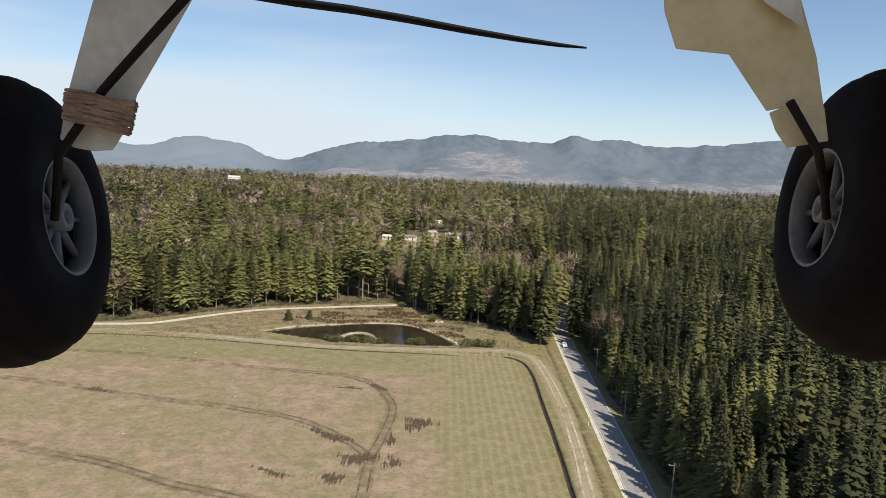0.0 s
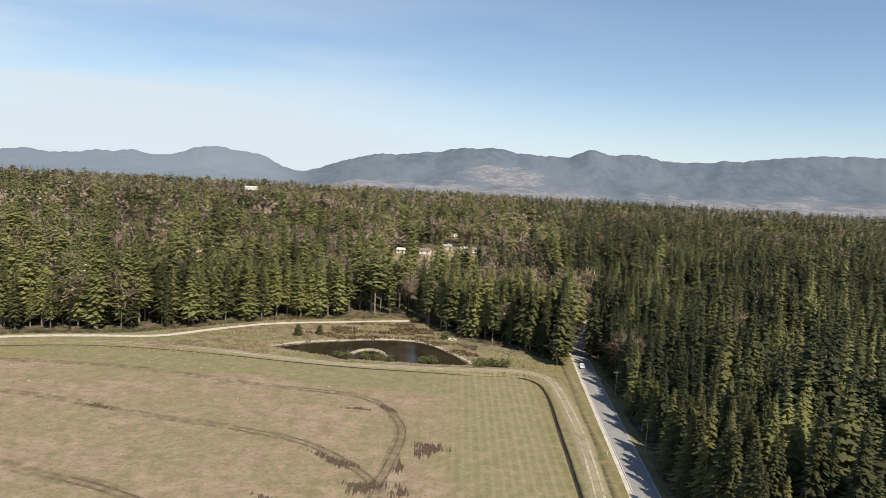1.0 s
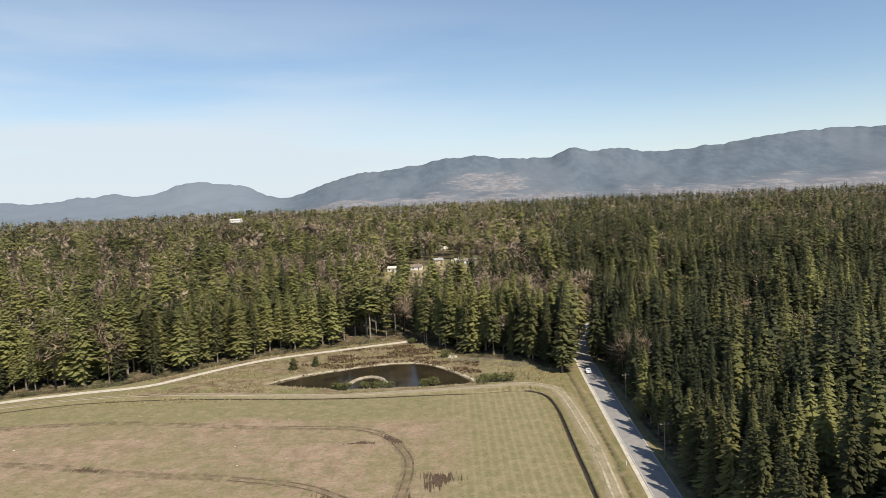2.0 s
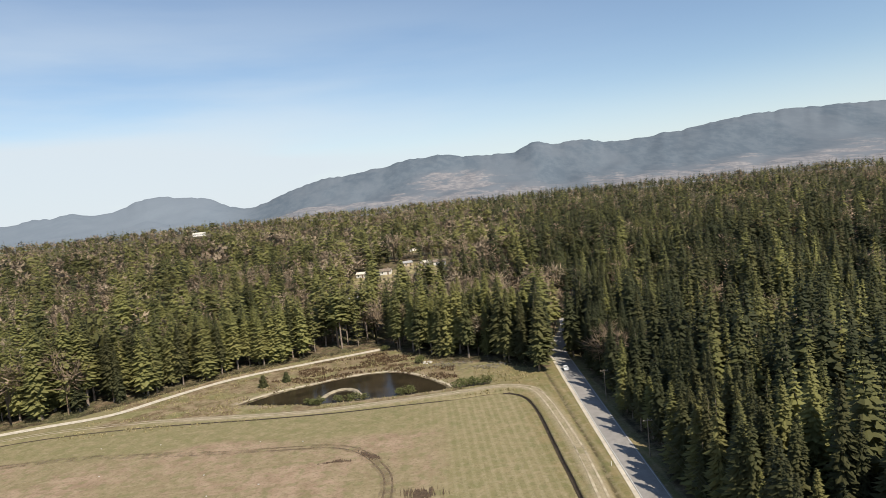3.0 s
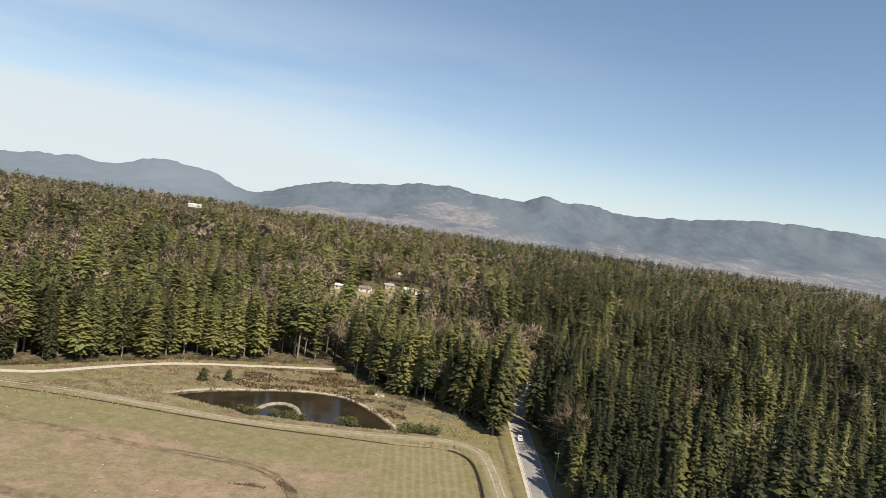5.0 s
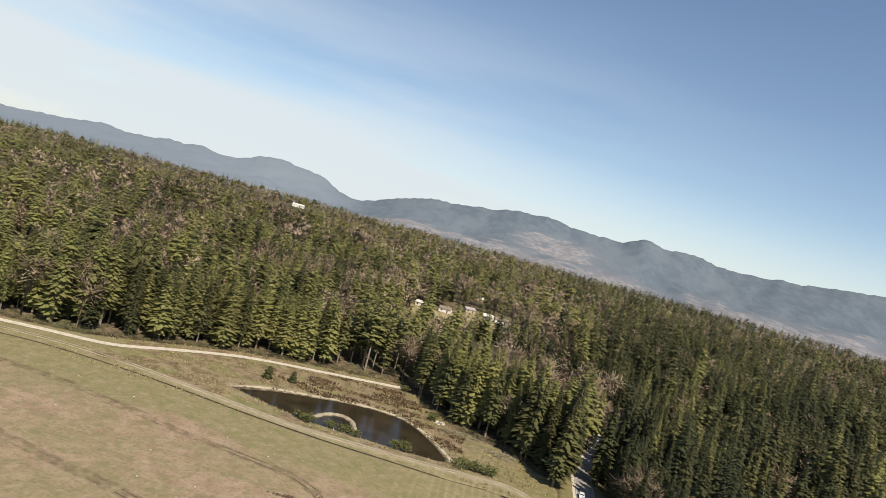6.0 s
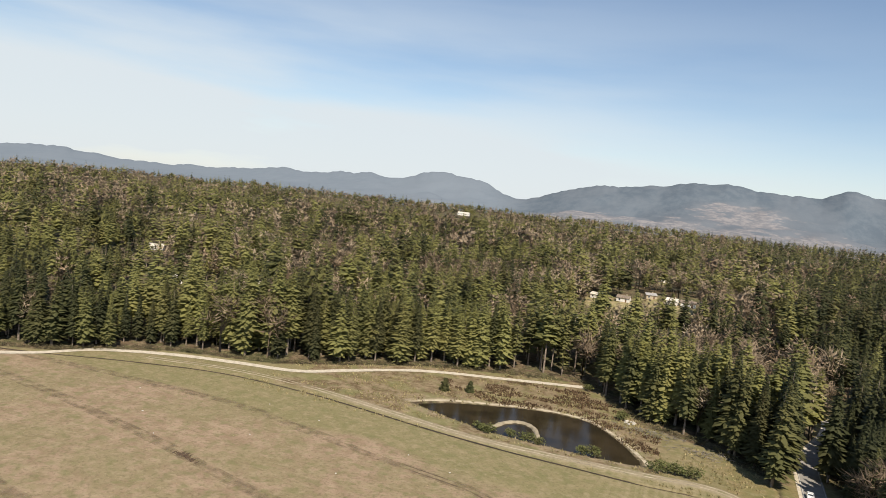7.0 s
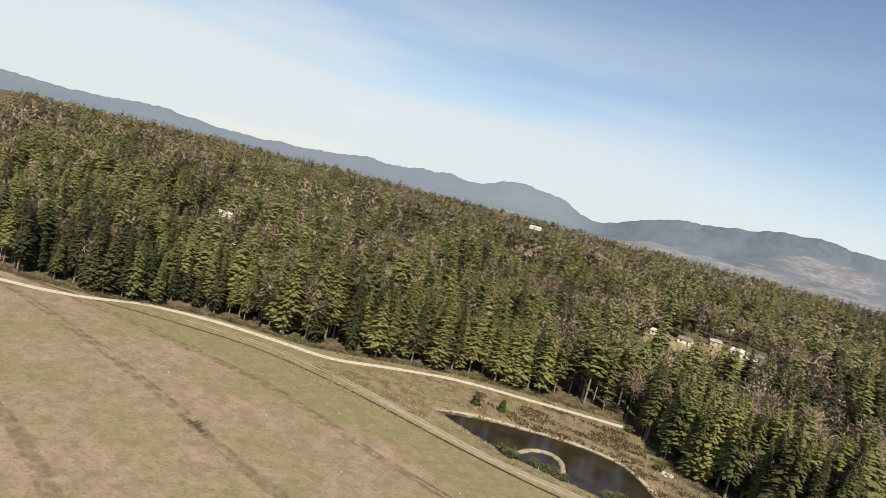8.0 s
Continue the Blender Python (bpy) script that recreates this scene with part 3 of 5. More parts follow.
def churned(name, cx, cy, rx, ry, turn, seed):
    """A ragged patch of churned mud."""
    vs, edge = [], []
    rings, sides = 7, 28
    for i in range(rings):
        r = i / (rings - 1)
        for j in range(sides):
            a = 6.2832 * j / sides
            w = 1 + 0.25 * math.sin(3 * a + seed) + 0.15 * math.sin(5 * a + 2 * seed)
            px, py = 1.35 * r * w * rx * math.cos(a), 1.35 * r * w * ry * math.sin(a)
            vs.append((cx + px * math.cos(turn) - py * math.sin(turn), cy + px * math.sin(turn) + py * math.cos(turn), 0.06))
            edge.append(1 - r)
    vs = np.array(vs)
    vs[:, 2] += drape(vs[:, 0], vs[:, 1], 0.0)
    q = np.arange(rings * sides).reshape(rings, sides)
    nxt = np.roll(q, -1, 1)
    fs = np.stack([q[:-1], q[1:], nxt[1:], nxt[:-1]], -1).reshape(-1, 4)
    return tagged(new(name, mesh_np(name, vs, fs, M_CHURN, edge=edge)), "dark churned mud where wheels have spun", "mud patch", kind="structure")


for i, (mx, my, rx_, ry_, turn_) in enumerate(((-13.8, 111.8, 4.6, 3.4, 0.3), (-7.6, 110.8, 2.4, 3.2, 0.0), (-3.8, 129.5, 5.5, 4.2, 0.7), (-13.8, 150.0, 1.4, 4.6, 0.75), (-20.5, 121.0, 7.0, 1.9, -0.6), (-26.5, 104.8, 5.0, 1.6, -0.4), (-16.8, 104.0, 3.2, 2.6, 0.3), (-8.6, 120.5, 1.2, 4.2, 0.0), (-75.0, 140.5, 5.0, 1.4, -0.2), (-20.5, 149.0, 5.0, 1.0, 0.0))):
    churned("mud_patch", K * mx, K * my, rx_, ry_, turn_, i + 1)

# ---------------------------------------------------------------- distance
az = np.radians(np.arange(-75, 70.1, 0.22))
rr = np.concatenate([np.linspace(2300, 4300, 34), np.linspace(4340, 4700, 8)])
A, R = np.meshgrid(az, rr)
deg = np.degrees(A)


def bell(v, at, wide, power=2):
    return np.exp(-(np.abs((v - at) / wide) ** power))


crest = 0.22 + 2.18 * step(deg, -15.0, -6.5) + 0.65 * step(deg, -6.5, 1) + 0.65 * step(deg, 15, 29)
crest = crest + 0.30 * bell(deg, 1.8, 2.6) + 0.70 * bell(deg, 10.9, 1.4) + 0.58 * bell(deg, 14.3, 1.9) + 0.28 * bell(deg, 29, 4.5) + 0.12 * bell(deg, 7, 2)
crest = crest + 1.62 * bell(deg, -19.6, 4.0, 3) + 0.22 * bell(deg, -21.2, 1.0) + 0.50 * bell(deg, -30.5, 5.5, 3) + 0.30 * bell(deg, -26.8, 1.0) + 0.35 * bell(deg, -51, 3) + 0.2 * bell(deg, -34.5, 1.6)
crest = crest + 0.28 * step(deg, -42, -36) * step(deg, 8, 3) + 0.46 * bell(deg, -26.2, 5.0, 3) + 0.15 * step(-deg, 30, 36) + 0.16 * bell(deg, -13.2, 3.0)
s = np.clip((R - 2300) / 2000, 0, 1)
rough = soft_noise(R * np.sin(A), R * np.cos(A), 260) - 0.5 + 0.5 * (soft_noise(R * np.sin(A), R * np.cos(A), 90) - 0.5)
jag = (soft_noise(deg * 40, deg * 0, 14) - 0.5) * 9 + (soft_noise(deg * 40, deg * 0 + 9, 45) - 0.5) * 14
top = 65 + jag * step(R, 3600, 4300) + np.tan(np.radians(crest)) * 4300
rise = 0.55 * s**1.6 + 0.45 * step(s, 0.55, 1.0)
MZ = 20 + (top - 20) * rise + rough * 90 * s * (1 - s) * 2.2 * np.clip((crest - 0.2) / 2, 0.1, 1) + rough * 7 * step(s, 0.8, 1.0)
MZ = np.where(R > 4300, top - (R - 4300) * 0.15 + rough * 7, MZ)
n, k = R.shape
q = np.arange(n * k).reshape(n, k)
faces = np.stack([q[:-1, :-1], q[1:, :-1], q[1:, 1:], q[:-1, 1:]], -1).reshape(-1, 4)[:, ::-1]
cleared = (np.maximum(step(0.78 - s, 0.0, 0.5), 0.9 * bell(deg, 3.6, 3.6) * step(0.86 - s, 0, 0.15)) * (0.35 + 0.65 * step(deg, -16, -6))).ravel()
hills = new("mountain_backdrop", mesh_np("mountain_backdrop", np.stack([(R * np.sin(A)).ravel(), (R * np.cos(A)).ravel(), MZ.ravel()], 1), faces, M_FAR, True, cleared=cleared, remote_haze=step(-deg, 12, 17).ravel()))
tagged(hills, "hazy blue-grey wooded mountains with brown cleared slopes", "mountains", kind="structure")

# ---------------------------------------------------------------- pond
def lid(name, line, z, mat):
    bm = bmesh.new()
    c0 = line[:-1].mean(0)
    ring = [bm.verts.new((*(c0 + (p - c0) * 1.02), z)) for p in line[:-1]]
    bmesh.ops.triangle_fill(bm, use_beauty=True, edges=[bm.edges.new((ring[i], ring[(i + 1) % len(ring)])) for i in range(len(ring))])
    for f in bm.faces:
        if f.normal.z < 0:
            f.normal_flip()
    me = bpy.data.meshes.new(name)
    bm.to_mesh(me)
    bm.free()
    me.materials.append(mat)
    return new(name, me)


SHORE = POND[2 : int(np.argmax(POND[:, 0])) + 1]
tagged(ribbon("pond_shore", SHORE, 1.1, M_SAND, 0.06, 0.12, 0.75 if np.cross(SHORE[5] - SHORE[4], POND[:-1].mean(0) - SHORE[4]) < 0 else -0.75, seed=41), "pale sandy rim along the pond's far shore", "shore", kind="structure")
tagged(lid("water", POND, -0.55, M_WATER), "still dark brown pond water reflecting trees", "pond", kind="structure")


def causeway():
    """A low curved bank of pale earth in the pond."""
    a = np.radians(np.linspace(-12, 192, 40))
    cx, cy = K * -25.2, K * 192.5
    vs = []
    prof = [(-2.0, -1.9), (-1.1, -0.3), (-0.8, -0.02), (0.0, 0.05), (0.8, -0.02), (1.1, -0.3), (2.0, -1.9)]
    for i, t in enumerate(a):
        for off, z in prof:
            w = off * 0.72 * (1 + 0.18 * math.sin(i * 1.3))
            vs.append((cx + (K * 5.6 + w) * math.cos(t), cy + (K * 10.6 + w) * math.sin(t), z + 0.05 * math.sin(i * 2.1)))
    n, k = len(a), len(prof)
    q = np.arange(n * k).reshape(n, k)
    faces = np.stack([q[:-1, :-1], q[:-1, 1:], q[1:, 1:], q[1:, :-1]], -1).reshape(-1, 4)
    return tagged(new("earth_causeway", mesh_np("earth_causeway", vs, faces, M_CAUSEWAY, True)), "curved bank of pale earth rising from the pond", "earth bank", kind="structure")


causeway()

# ---------------------------------------------------------------- plants


def kites(centre, along, across, length, width):
    """Four-cornered sprays: places and faces."""
    n = len(centre)
    l, w = np.reshape(length, (-1, 1)), np.reshape(width, (-1, 1))
    a = centre - along * l * 0.5
    b = centre + across * w * 0.5 + along * l * 0.05
    c_ = centre + along * l * 0.5
    d = centre - across * w * 0.5 + along * l * 0.05
    return np.stack([a, b, c_, d], 1).reshape(-1, 3), np.arange(n * 4).reshape(-1, 4)


def unit(v):
    return v / (np.linalg.norm(v, axis=1)[:, None] + 1e-9)


def conifer(seed, tiers, per, low=0.2, wide=0.15, blunt=0.74, ragged=0.24, fat=1.0):
    """The crown of a fir, one metre tall: tiers of drooping boughs, each folded along its middle. Gives places, faces and the crown's slope."""
    rng = np.random.default_rng(seed)
    vs, ns = [], []
    lean = rng.normal(0, 0.010, 2)
    rise = (0.975 - low) / (tiers - 1)
    sway = rng.uniform(0, 6.28)
    for i in range(tiers):
        s = low + rise * i
        f = (s - low) / (1 - low)
        r = wide * ((1 - f) ** blunt) * (0.62 + 0.38 * min(1, f / 0.16)) * rng.uniform(1 - ragged, 1 + 0.6 * ragged) + 0.008
        turn = rng.random() * 6.28
        for j in range(per):
            a = turn + 6.283 * j / per + rng.normal(0, 0.25)
            reach = r * rng.uniform(0.55, 1.25) * (1 + 0.14 * math.cos(a - sway))
            droop = rng.uniform(0.05, 0.55) - 1.1 * max(0, f - 0.72)
            ahead, side = np.array([math.cos(a), math.sin(a), 0.0]), np.array([-math.sin(a), math.cos(a), 0.0])
            root = np.array([lean[0] * s, lean[1] * s, s + 0.10 * reach + rise * rng.uniform(-0.7, 0.7)]) + ahead * reach * rng.uniform(0.0, 0.25)
            half = (reach * 2.9 / per * rng.uniform(0.7, 1.15) + 0.004) * fat
            tip = root + ahead * reach - np.array([0, 0, droop * reach])
            knee = root + ahead * reach * rng.uniform(0.5, 0.68) - np.array([0, 0, droop * reach * 0.5 + half * rng.uniform(0.25, 0.7)])
            tilt = rng.normal(0, 0.12, 3)
            out = ahead * 0.62 + np.array([0, 0, 0.74]) + tilt
            left, right_ = out + side * 0.28, out - side * 0.28
            vs += [root, knee + side * half, tip, root, tip, knee - side * half]
            ns += [left, left, left + ahead * 0.2, right_, right_ + ahead * 0.2, right_]
    for k_ in range(3 if tiers > 8 else 0):
        w = np.array([math.cos(k_ * 2.1), math.sin(k_ * 2.1), 0])
        top = np.array([*lean, 0.93])
        vs += [top - w * 0.010, top + w * 0.010, np.array([*lean, 1.0])]
        ns += [np.array([0.3, -0.5, 0.7])] * 3
    v = np.array(vs)
    return v, np.arange(len(v)).reshape(-1, 3), unit(np.array(ns))


def stem(sides=6, r=0.013, top=0.9, rings=3):
    """A tapered trunk, one metre tall."""
    a = np.arange(sides) * 6.283 / sides
    vs = []
    for i in range(rings + 1):
        s = i / rings
        rad = r * (1 - 0.85 * s) * (1.25 if i == 0 else 1)
        vs.append(np.stack([np.cos(a) * rad, np.sin(a) * rad, np.full(sides, s * top - (0.02 if i == 0 else 0))], 1))
    q = np.arange((rings + 1) * sides).reshape(rings + 1, sides)
    nxt = np.roll(q, -1, 1)
    return np.vstack(vs), np.stack([q[:-1], nxt[:-1], nxt[1:], q[1:]], -1).reshape(-1, 4)


def limb(a, b, r0, r1):
    """A three-sided limb."""
    a, b = np.array(a, float), np.array(b, float)
    d = (b - a) / (np.linalg.norm(b - a) + 1e-9)
    u = np.cross(d, (0.3, 0.5, 0.8))
    u /= np.linalg.norm(u)
    v = np.cross(d, u)
    t = np.arange(3) * 2.0944
    ring = np.cos(t)[:, None] * u + np.sin(t)[:, None] * v
    return np.vstack([a + ring * r0, b + ring * r1]), np.array([[i, (i + 1) % 3, 3 + (i + 1) % 3, 3 + i] for i in range(3)])


def joined(pieces):
    vs, fs, n = [], [], 0
    for v, f in pieces:
        vs.append(v), fs.append(f + n)
        n += len(v)
    return np.vstack(vs), np.vstack(fs)


def broad_tree(seed, lobes=6, sprays=120, long=0.10, thick=0.022, trunk=True):
    """A round-headed broad-leaved tree, one metre tall: trunk, limbs and lobes of twigs or young leaves, with their slope."""
    rng = np.random.default_rng(seed)
    pieces, slopes = [], []
    heads = []
    for i in range(lobes):
        a, s = rng.random() * 6.28, rng.uniform(0.42, 0.84)
        r = 0.22 * (1.25 - s) * rng.uniform(0.7, 1.3)
        heads.append((np.array([math.cos(a) * r, math.sin(a) * r, s]), rng.uniform(0.10, 0.17)))
    heads.append((np.array([0.0, 0.0, 0.82]), 0.14))
    if trunk:
        limbs = [limb((0, 0, -0.02), (0.02, 0.01, 0.45), 0.012, 0.008)]
        limbs += [limb((0.01, 0.01, 0.30 + 0.03 * i), h_[0], 0.006, 0.002) for i, h_ in enumerate(heads)]
        v, f = joined(limbs)
        pieces.append((v, np.vstack([f[:, :3], f[:, [0, 2, 3]]])))
        slopes.append(np.tile([(0.35, -0.6, 0.4)], (len(v), 1)))
    which = rng.integers(0, len(heads), sprays)
    c0, r0 = np.array([heads[i][0] for i in which]), np.array([heads[i][1] for i in which])
    out = unit(rng.normal(0, 1, (sprays, 3)) + (0, 0, 0.25))
    p = c0 + out * (r0 * rng.uniform(0.35, 0.95, sprays))[:, None]
    along = unit(out * 0.9 + rng.normal(0, 0.45, (sprays, 3)) + (0, 0, 0.55))
    across = unit(np.cross(along, rng.normal(0, 1, (sprays, 3)))) * (thick * rng.uniform(0.6, 1.4, sprays))[:, None] * 0.5
    tip = p + along * (long * rng.uniform(0.6, 1.3, sprays))[:, None]
    v = np.stack([p - across, p + across, tip], 1).reshape(-1, 3)
    pieces.append((v, np.arange(len(v)).reshape(-1, 3)))
    whole = unit(p - np.array([0, 0, 0.55]))
    slopes.append(np.repeat(unit(out * 0.6 + whole * 0.6 + (0, 0, 0.4)), 3, 0))
    v, f = joined(pieces)
    return v, f, unit(np.vstack(slopes))


def shrub(seed, n=260):
    """A rounded leafy bush, one metre across and tall."""
    rng = np.random.default_rng(seed)
    lobes = [(rng.normal(0, 0.16), rng.normal(0, 0.16), rng.uniform(0.28, 0.62), rng.uniform(0.22, 0.34)) for _ in range(6)]
    cs, al, ac = [], [], []
    for i in range(n):
        lx, ly, lz, lr = lobes[rng.integers(6)]
        d = unit(rng.normal(0, 1, (1, 3)))[0]
        p = np.array([lx, ly, lz]) + d * lr * rng.uniform(0.55, 1.05)
        p[2] = max(0.0, p[2])
        cs.append(p), al.append(d + rng.normal(0, 0.5, 3)), ac.append(rng.normal(0, 1, 3))
    al = unit(np.array(al))
    stems = [limb((0, 0, -0.03), (lx * 0.8, ly * 0.8, lz), 0.02, 0.008) for lx, ly, lz, lr in lobes]
    return kites(np.array(cs), al, unit(np.cross(al, np.array(ac))), rng.uniform(0.08, 0.17, n), rng.uniform(0.05, 0.10, n)), joined(stems)


def plant_many(name, templates, spots, mat):
    """One mesh of many trees. spots: rows of x, y, z, turn, height, breadth, tone."""
    spots = np.asarray(spots, float)
    vs, fs, tones, slopes, base = [], [], [], [], 0
    for i, (v, f, *slope) in enumerate(templates):
        o = slope[0] if slope else np.tile([(0.0, 0.0, 1.0)], (len(v), 1))
        s_ = spots[i :: len(templates)]
        if not len(s_):
            continue
        ca, sa, hb = np.cos(s_[:, 3:4]), np.sin(s_[:, 3:4]), s_[:, 4:5] * s_[:, 5:6]
        p = np.stack([(v[:, 0] * ca - v[:, 1] * sa) * hb + s_[:, 0:1], (v[:, 0] * sa + v[:, 1] * ca) * hb + s_[:, 1:2], v[:, 2] * s_[:, 4:5] + s_[:, 2:3]], -1)
        vs.append(p.reshape(-1, 3))
        slopes.append(np.stack([o[:, 0] * ca - o[:, 1] * sa, o[:, 0] * sa + o[:, 1] * ca, np.broadcast_to(o[:, 2], (len(s_), len(o)))], -1).reshape(-1, 3))
        fs.append((f[None] + (np.arange(len(s_)) * len(v))[:, None, None] + base).reshape(-1, f.shape[1]))
        tones.append(np.repeat(s_[:, 6], len(v)))
        base += len(s_) * len(v)
    return new(name, mesh_np(name, np.vstack(vs), np.vstack(fs), mat, tone=np.concatenate(tones), slope=np.vstack(slopes)))


def bell2(x, y, cx_, cy_, wx, wy):
    return np.exp(-(((x - cx_) / wx) ** 2 + ((y - cy_) / wy) ** 2))


def in_any(x, y, ovals):
    hit = np.zeros(x.shape, bool)
    for a, b, w, d in ovals:
        hit |= ((x - a) / w) ** 2 + ((y - b) / d) ** 2 < 1
    return hit


def blocked(x, y):
    """Where no tree stands: road, power line, yards."""
    off = x - road_x(y)
    clear = np.where(off > 0, np.where(y > 262, 3.9, 7.2), np.where(y > 262, 4.2, 9.0))
    return ((np.abs(off) < clear) & (y < 347)) | in_any(x, y, YARDS) | in_any(x, y, CLEARINGS)


rng = np.random.default_rng(11)
WOODS = {k_: [] for k_ in ("near", "mid", "back", "far", "bare", "bare_far", "leafing")}
for cell, r0, r1 in ((5.4, 0, 330), (7.2, 330, 620), (10.5, 620, 1150), (19.0, 1150, 2250)):
    # jittered places in the part of the land that the flight looks over
    cx, cy = [v.ravel() for v in np.meshgrid(np.arange(-1600, 1250, cell), np.arange(30, 2250, cell))]
    d = np.hypot(cx, cy)
    a = np.degrees(np.arctan2(cx, cy - 30))
    x, y = cx + rng.uniform(-0.46, 0.46, len(cx)) * cell, cy + rng.uniform(-0.46, 0.46, len(cx)) * cell
    ok = (d >= r0) & (d < r1) & (((a > -60) & (a < 44)) | ((cx > 0) & (cx < 215) & (d < 330)))
    ok &= ((y > edge_y(x) + 2.5) & (x < road_x(y))) | (x > road_x(y))
    front = np.where(x > road_x(y), np.where((x - road_x(y) < 24) & (y > 60), 1.0, 0.0) + np.where((x - road_x(y) < 34) | ((y > 270) & (y < 700) & (x - road_x(y) < 14)), 0.5, 0.0), np.where(y - edge_y(x) < 30, 0.9, 0.0))
    ok &= ~blocked(x, y) & (rng.random(len(x)) < np.where(x > road_x(y), 0.42, 0.22) + front + 1.5 * (soft_noise(x, y + 300, 24) - 0.16))
    x, y, d = x[ok], y[ok], d[ok]
    n = len(x)
    deep, right, small = y - edge_y(x), x > road_x(y), in_any(x, y, YOUNG)
    small &= deep > 45
    h = 26.5 * (0.72 + 0.56 * soft_noise(x, y + 500, 46)) * rng.uniform(0.55, 1.22, n) * np.where(small, 0.34, 1.0)
    h = np.where((deep > 0) & (deep < 40) & ~right & (x > -125), np.maximum(h, 22 + 6 * rng.random(n)), h)
    stand = soft_noise(x + 60, y, 34)
    h = np.where(right & (x - road_x(y) < 20) & (y < 268), np.minimum(h, 24.5 + 3 * rng.random(n)), h)
    tone = np.clip(np.where(right, 0.11, np.where(deep < 60, 0.36 + 0.26 * step(x, -110, -40) * step(deep, 0, 25), 0.55)) + 1.1 * (stand - 0.5) + rng.normal(0, 0.31, n), 0, 1)
    # leafless trees stand in groves on the western slope and round the houses
    grove = step(soft_noise(x + 300, y, 48) + 0.35 * (soft_noise(x, y + 77, 17) - 0.5), 0.46, 0.66)
    share = np.where(right, np.where(d < 330, 0.02, 0.07) + 0.45 * step(soft_noise(x, y, 60), 0.70, 0.82), np.where(deep < 40, 0.05, 0.14 + 0.62 * grove) + 0.15 * small)
    # more of them far off; their paleness also stands in for haze
    share = share + 0.16 * step(d, 650, 1200) * grove
    share = share + 0.20 * bell2(x, y, 20, 590, 95, 110)
    bare = rng.random(n) < share
    leafing = ~bare & ~right & (deep > 25) & (rng.random(n) < 0.05 + 0.30 * step(soft_noise(x - 500, y + 200, 40), 0.62, 0.8))
    h = np.where(bare, h * 0.74, np.where(leafing, h * 0.82, h))
    broad = np.where(bare | leafing, 1.25, np.where(right, np.where(d < 400, 0.76, 0.86), np.where(deep < 60, 0.84, 0.88) + 0.26 * tone)) * rng.uniform(0.85, 1.2, n)
    rows_ = np.stack([x, y, height(x, y) - 0.1, rng.uniform(0, 6.28, n), h, broad, tone], 1)
    WOODS["bare"].append(rows_[bare & (d < 620)])
    WOODS["bare_far"].append(rows_[bare & (d >= 620)])
    WOODS["leafing"].append(rows_[leafing])
    for key, lo, hi in (("near", 0, 330), ("mid", 330, 480), ("back", 480, 800), ("far", 800, 9999)):
        WOODS[key].append(rows_[~bare & ~leafing & (d >= lo) & (d < hi)])
row_y = np.arange(58, 262, 4.2)
row_y = row_y + rng.uniform(-1.5, 1.5, len(row_y))
n = len(row_y)
row_x = road_x(row_y) + rng.uniform(8.0, 12.0, n)
WOODS["near"].append(np.stack([row_x, row_y, height(row_x, row_y) - 0.1, rng.uniform(0, 6.28, n), rng.uniform(14, 22, n), rng.uniform(0.85, 1.15, n), np.clip(rng.normal(0.34, 0.24, n), 0, 1)], 1))
WOODS = {k_: np.vstack(v) for k_, v in WOODS.items()}

# single firs: along the road and the front of the woods
FIRS = []
for i, seed in enumerate((1, 2, 3, 4, 5)):
    tree = new("fir_tree")
    part_me("trunk", mesh_np("trunk", *stem(8, 0.013), M_BARK, True), tree, "straight brown trunk")
    cv, cf, cn = conifer(seed, 50, 14, low=(0.08, 0.30, 0.12, 0.42, 0.22)[i], wide=(0.150, 0.128, 0.160, 0.130, 0.142)[i])
    part_me("crown", mesh_np("crown", cv, cf, M_FIR, slope=cn), tree, "dark green drooping needle boughs")
    tagged(tree, "tall dark green fir tree at the edge of dense woods", "tree", "firs of the wood's edge")
    FIRS.append(tree)


def set_tree(which, x, y, z, turn, h, b):
    m = Matrix.Translation((x, y, z)) @ Matrix.Rotation(turn, 4, "Z") @ Matrix.Diagonal((h * b, h * b, h, 1))
    return m


near = WOODS["near"]
rank = np.where(near[:, 0] > road_x(near[:, 1]), (near[:, 0] - road_x(near[:, 1])) * 1.9 + np.maximum(0, 105 - near[:, 1]) * 2 + np.maximum(0, near[:, 1] - 300), (near[:, 1] - edge_y(near[:, 0])) * 2.2 + np.maximum(0, -near[:, 0] - 190) * 0.6)
near = near[np.argsort(rank)]
singles, near_rest = near[:295].tolist(), near[295:]
used = [False] * 5
for i, s in enumerate(singles + [[40.0, 257.5, -0.1, 1.0, 30.0, 1.0, 0.42], [43.6, 268.5, -0.1, 2.0, 28.0, 0.9, 0.35]]):
    # boughs reach the ground along the field, bare stems stand in the thick woods
    w = ((0, 4, 2) if s[0] < road_x(s[1]) + 14 else (1, 4, 3))[i % 3] if s[0] > road_x(s[1]) else (0, 2, 4)[i % 3]
    m = set_tree(w, s[0], s[1], s[2], s[3], s[4], s[5])
    if not used[w]:
        FIRS[w].matrix_world = m
        used[w] = True
        for child in FIRS[w].children:
            child.color = (s[6], s[6], s[6], 1)
    else:
        c_ = FIRS[w].copy()
        scene.collection.objects.link(c_)
        c_.matrix_basis = m
        for child in FIRS[w].children:
            k_ = child.copy()
            scene.collection.objects.link(k_)
            k_.parent = c_
            k_.color = (s[6], s[6], s[6], 1)

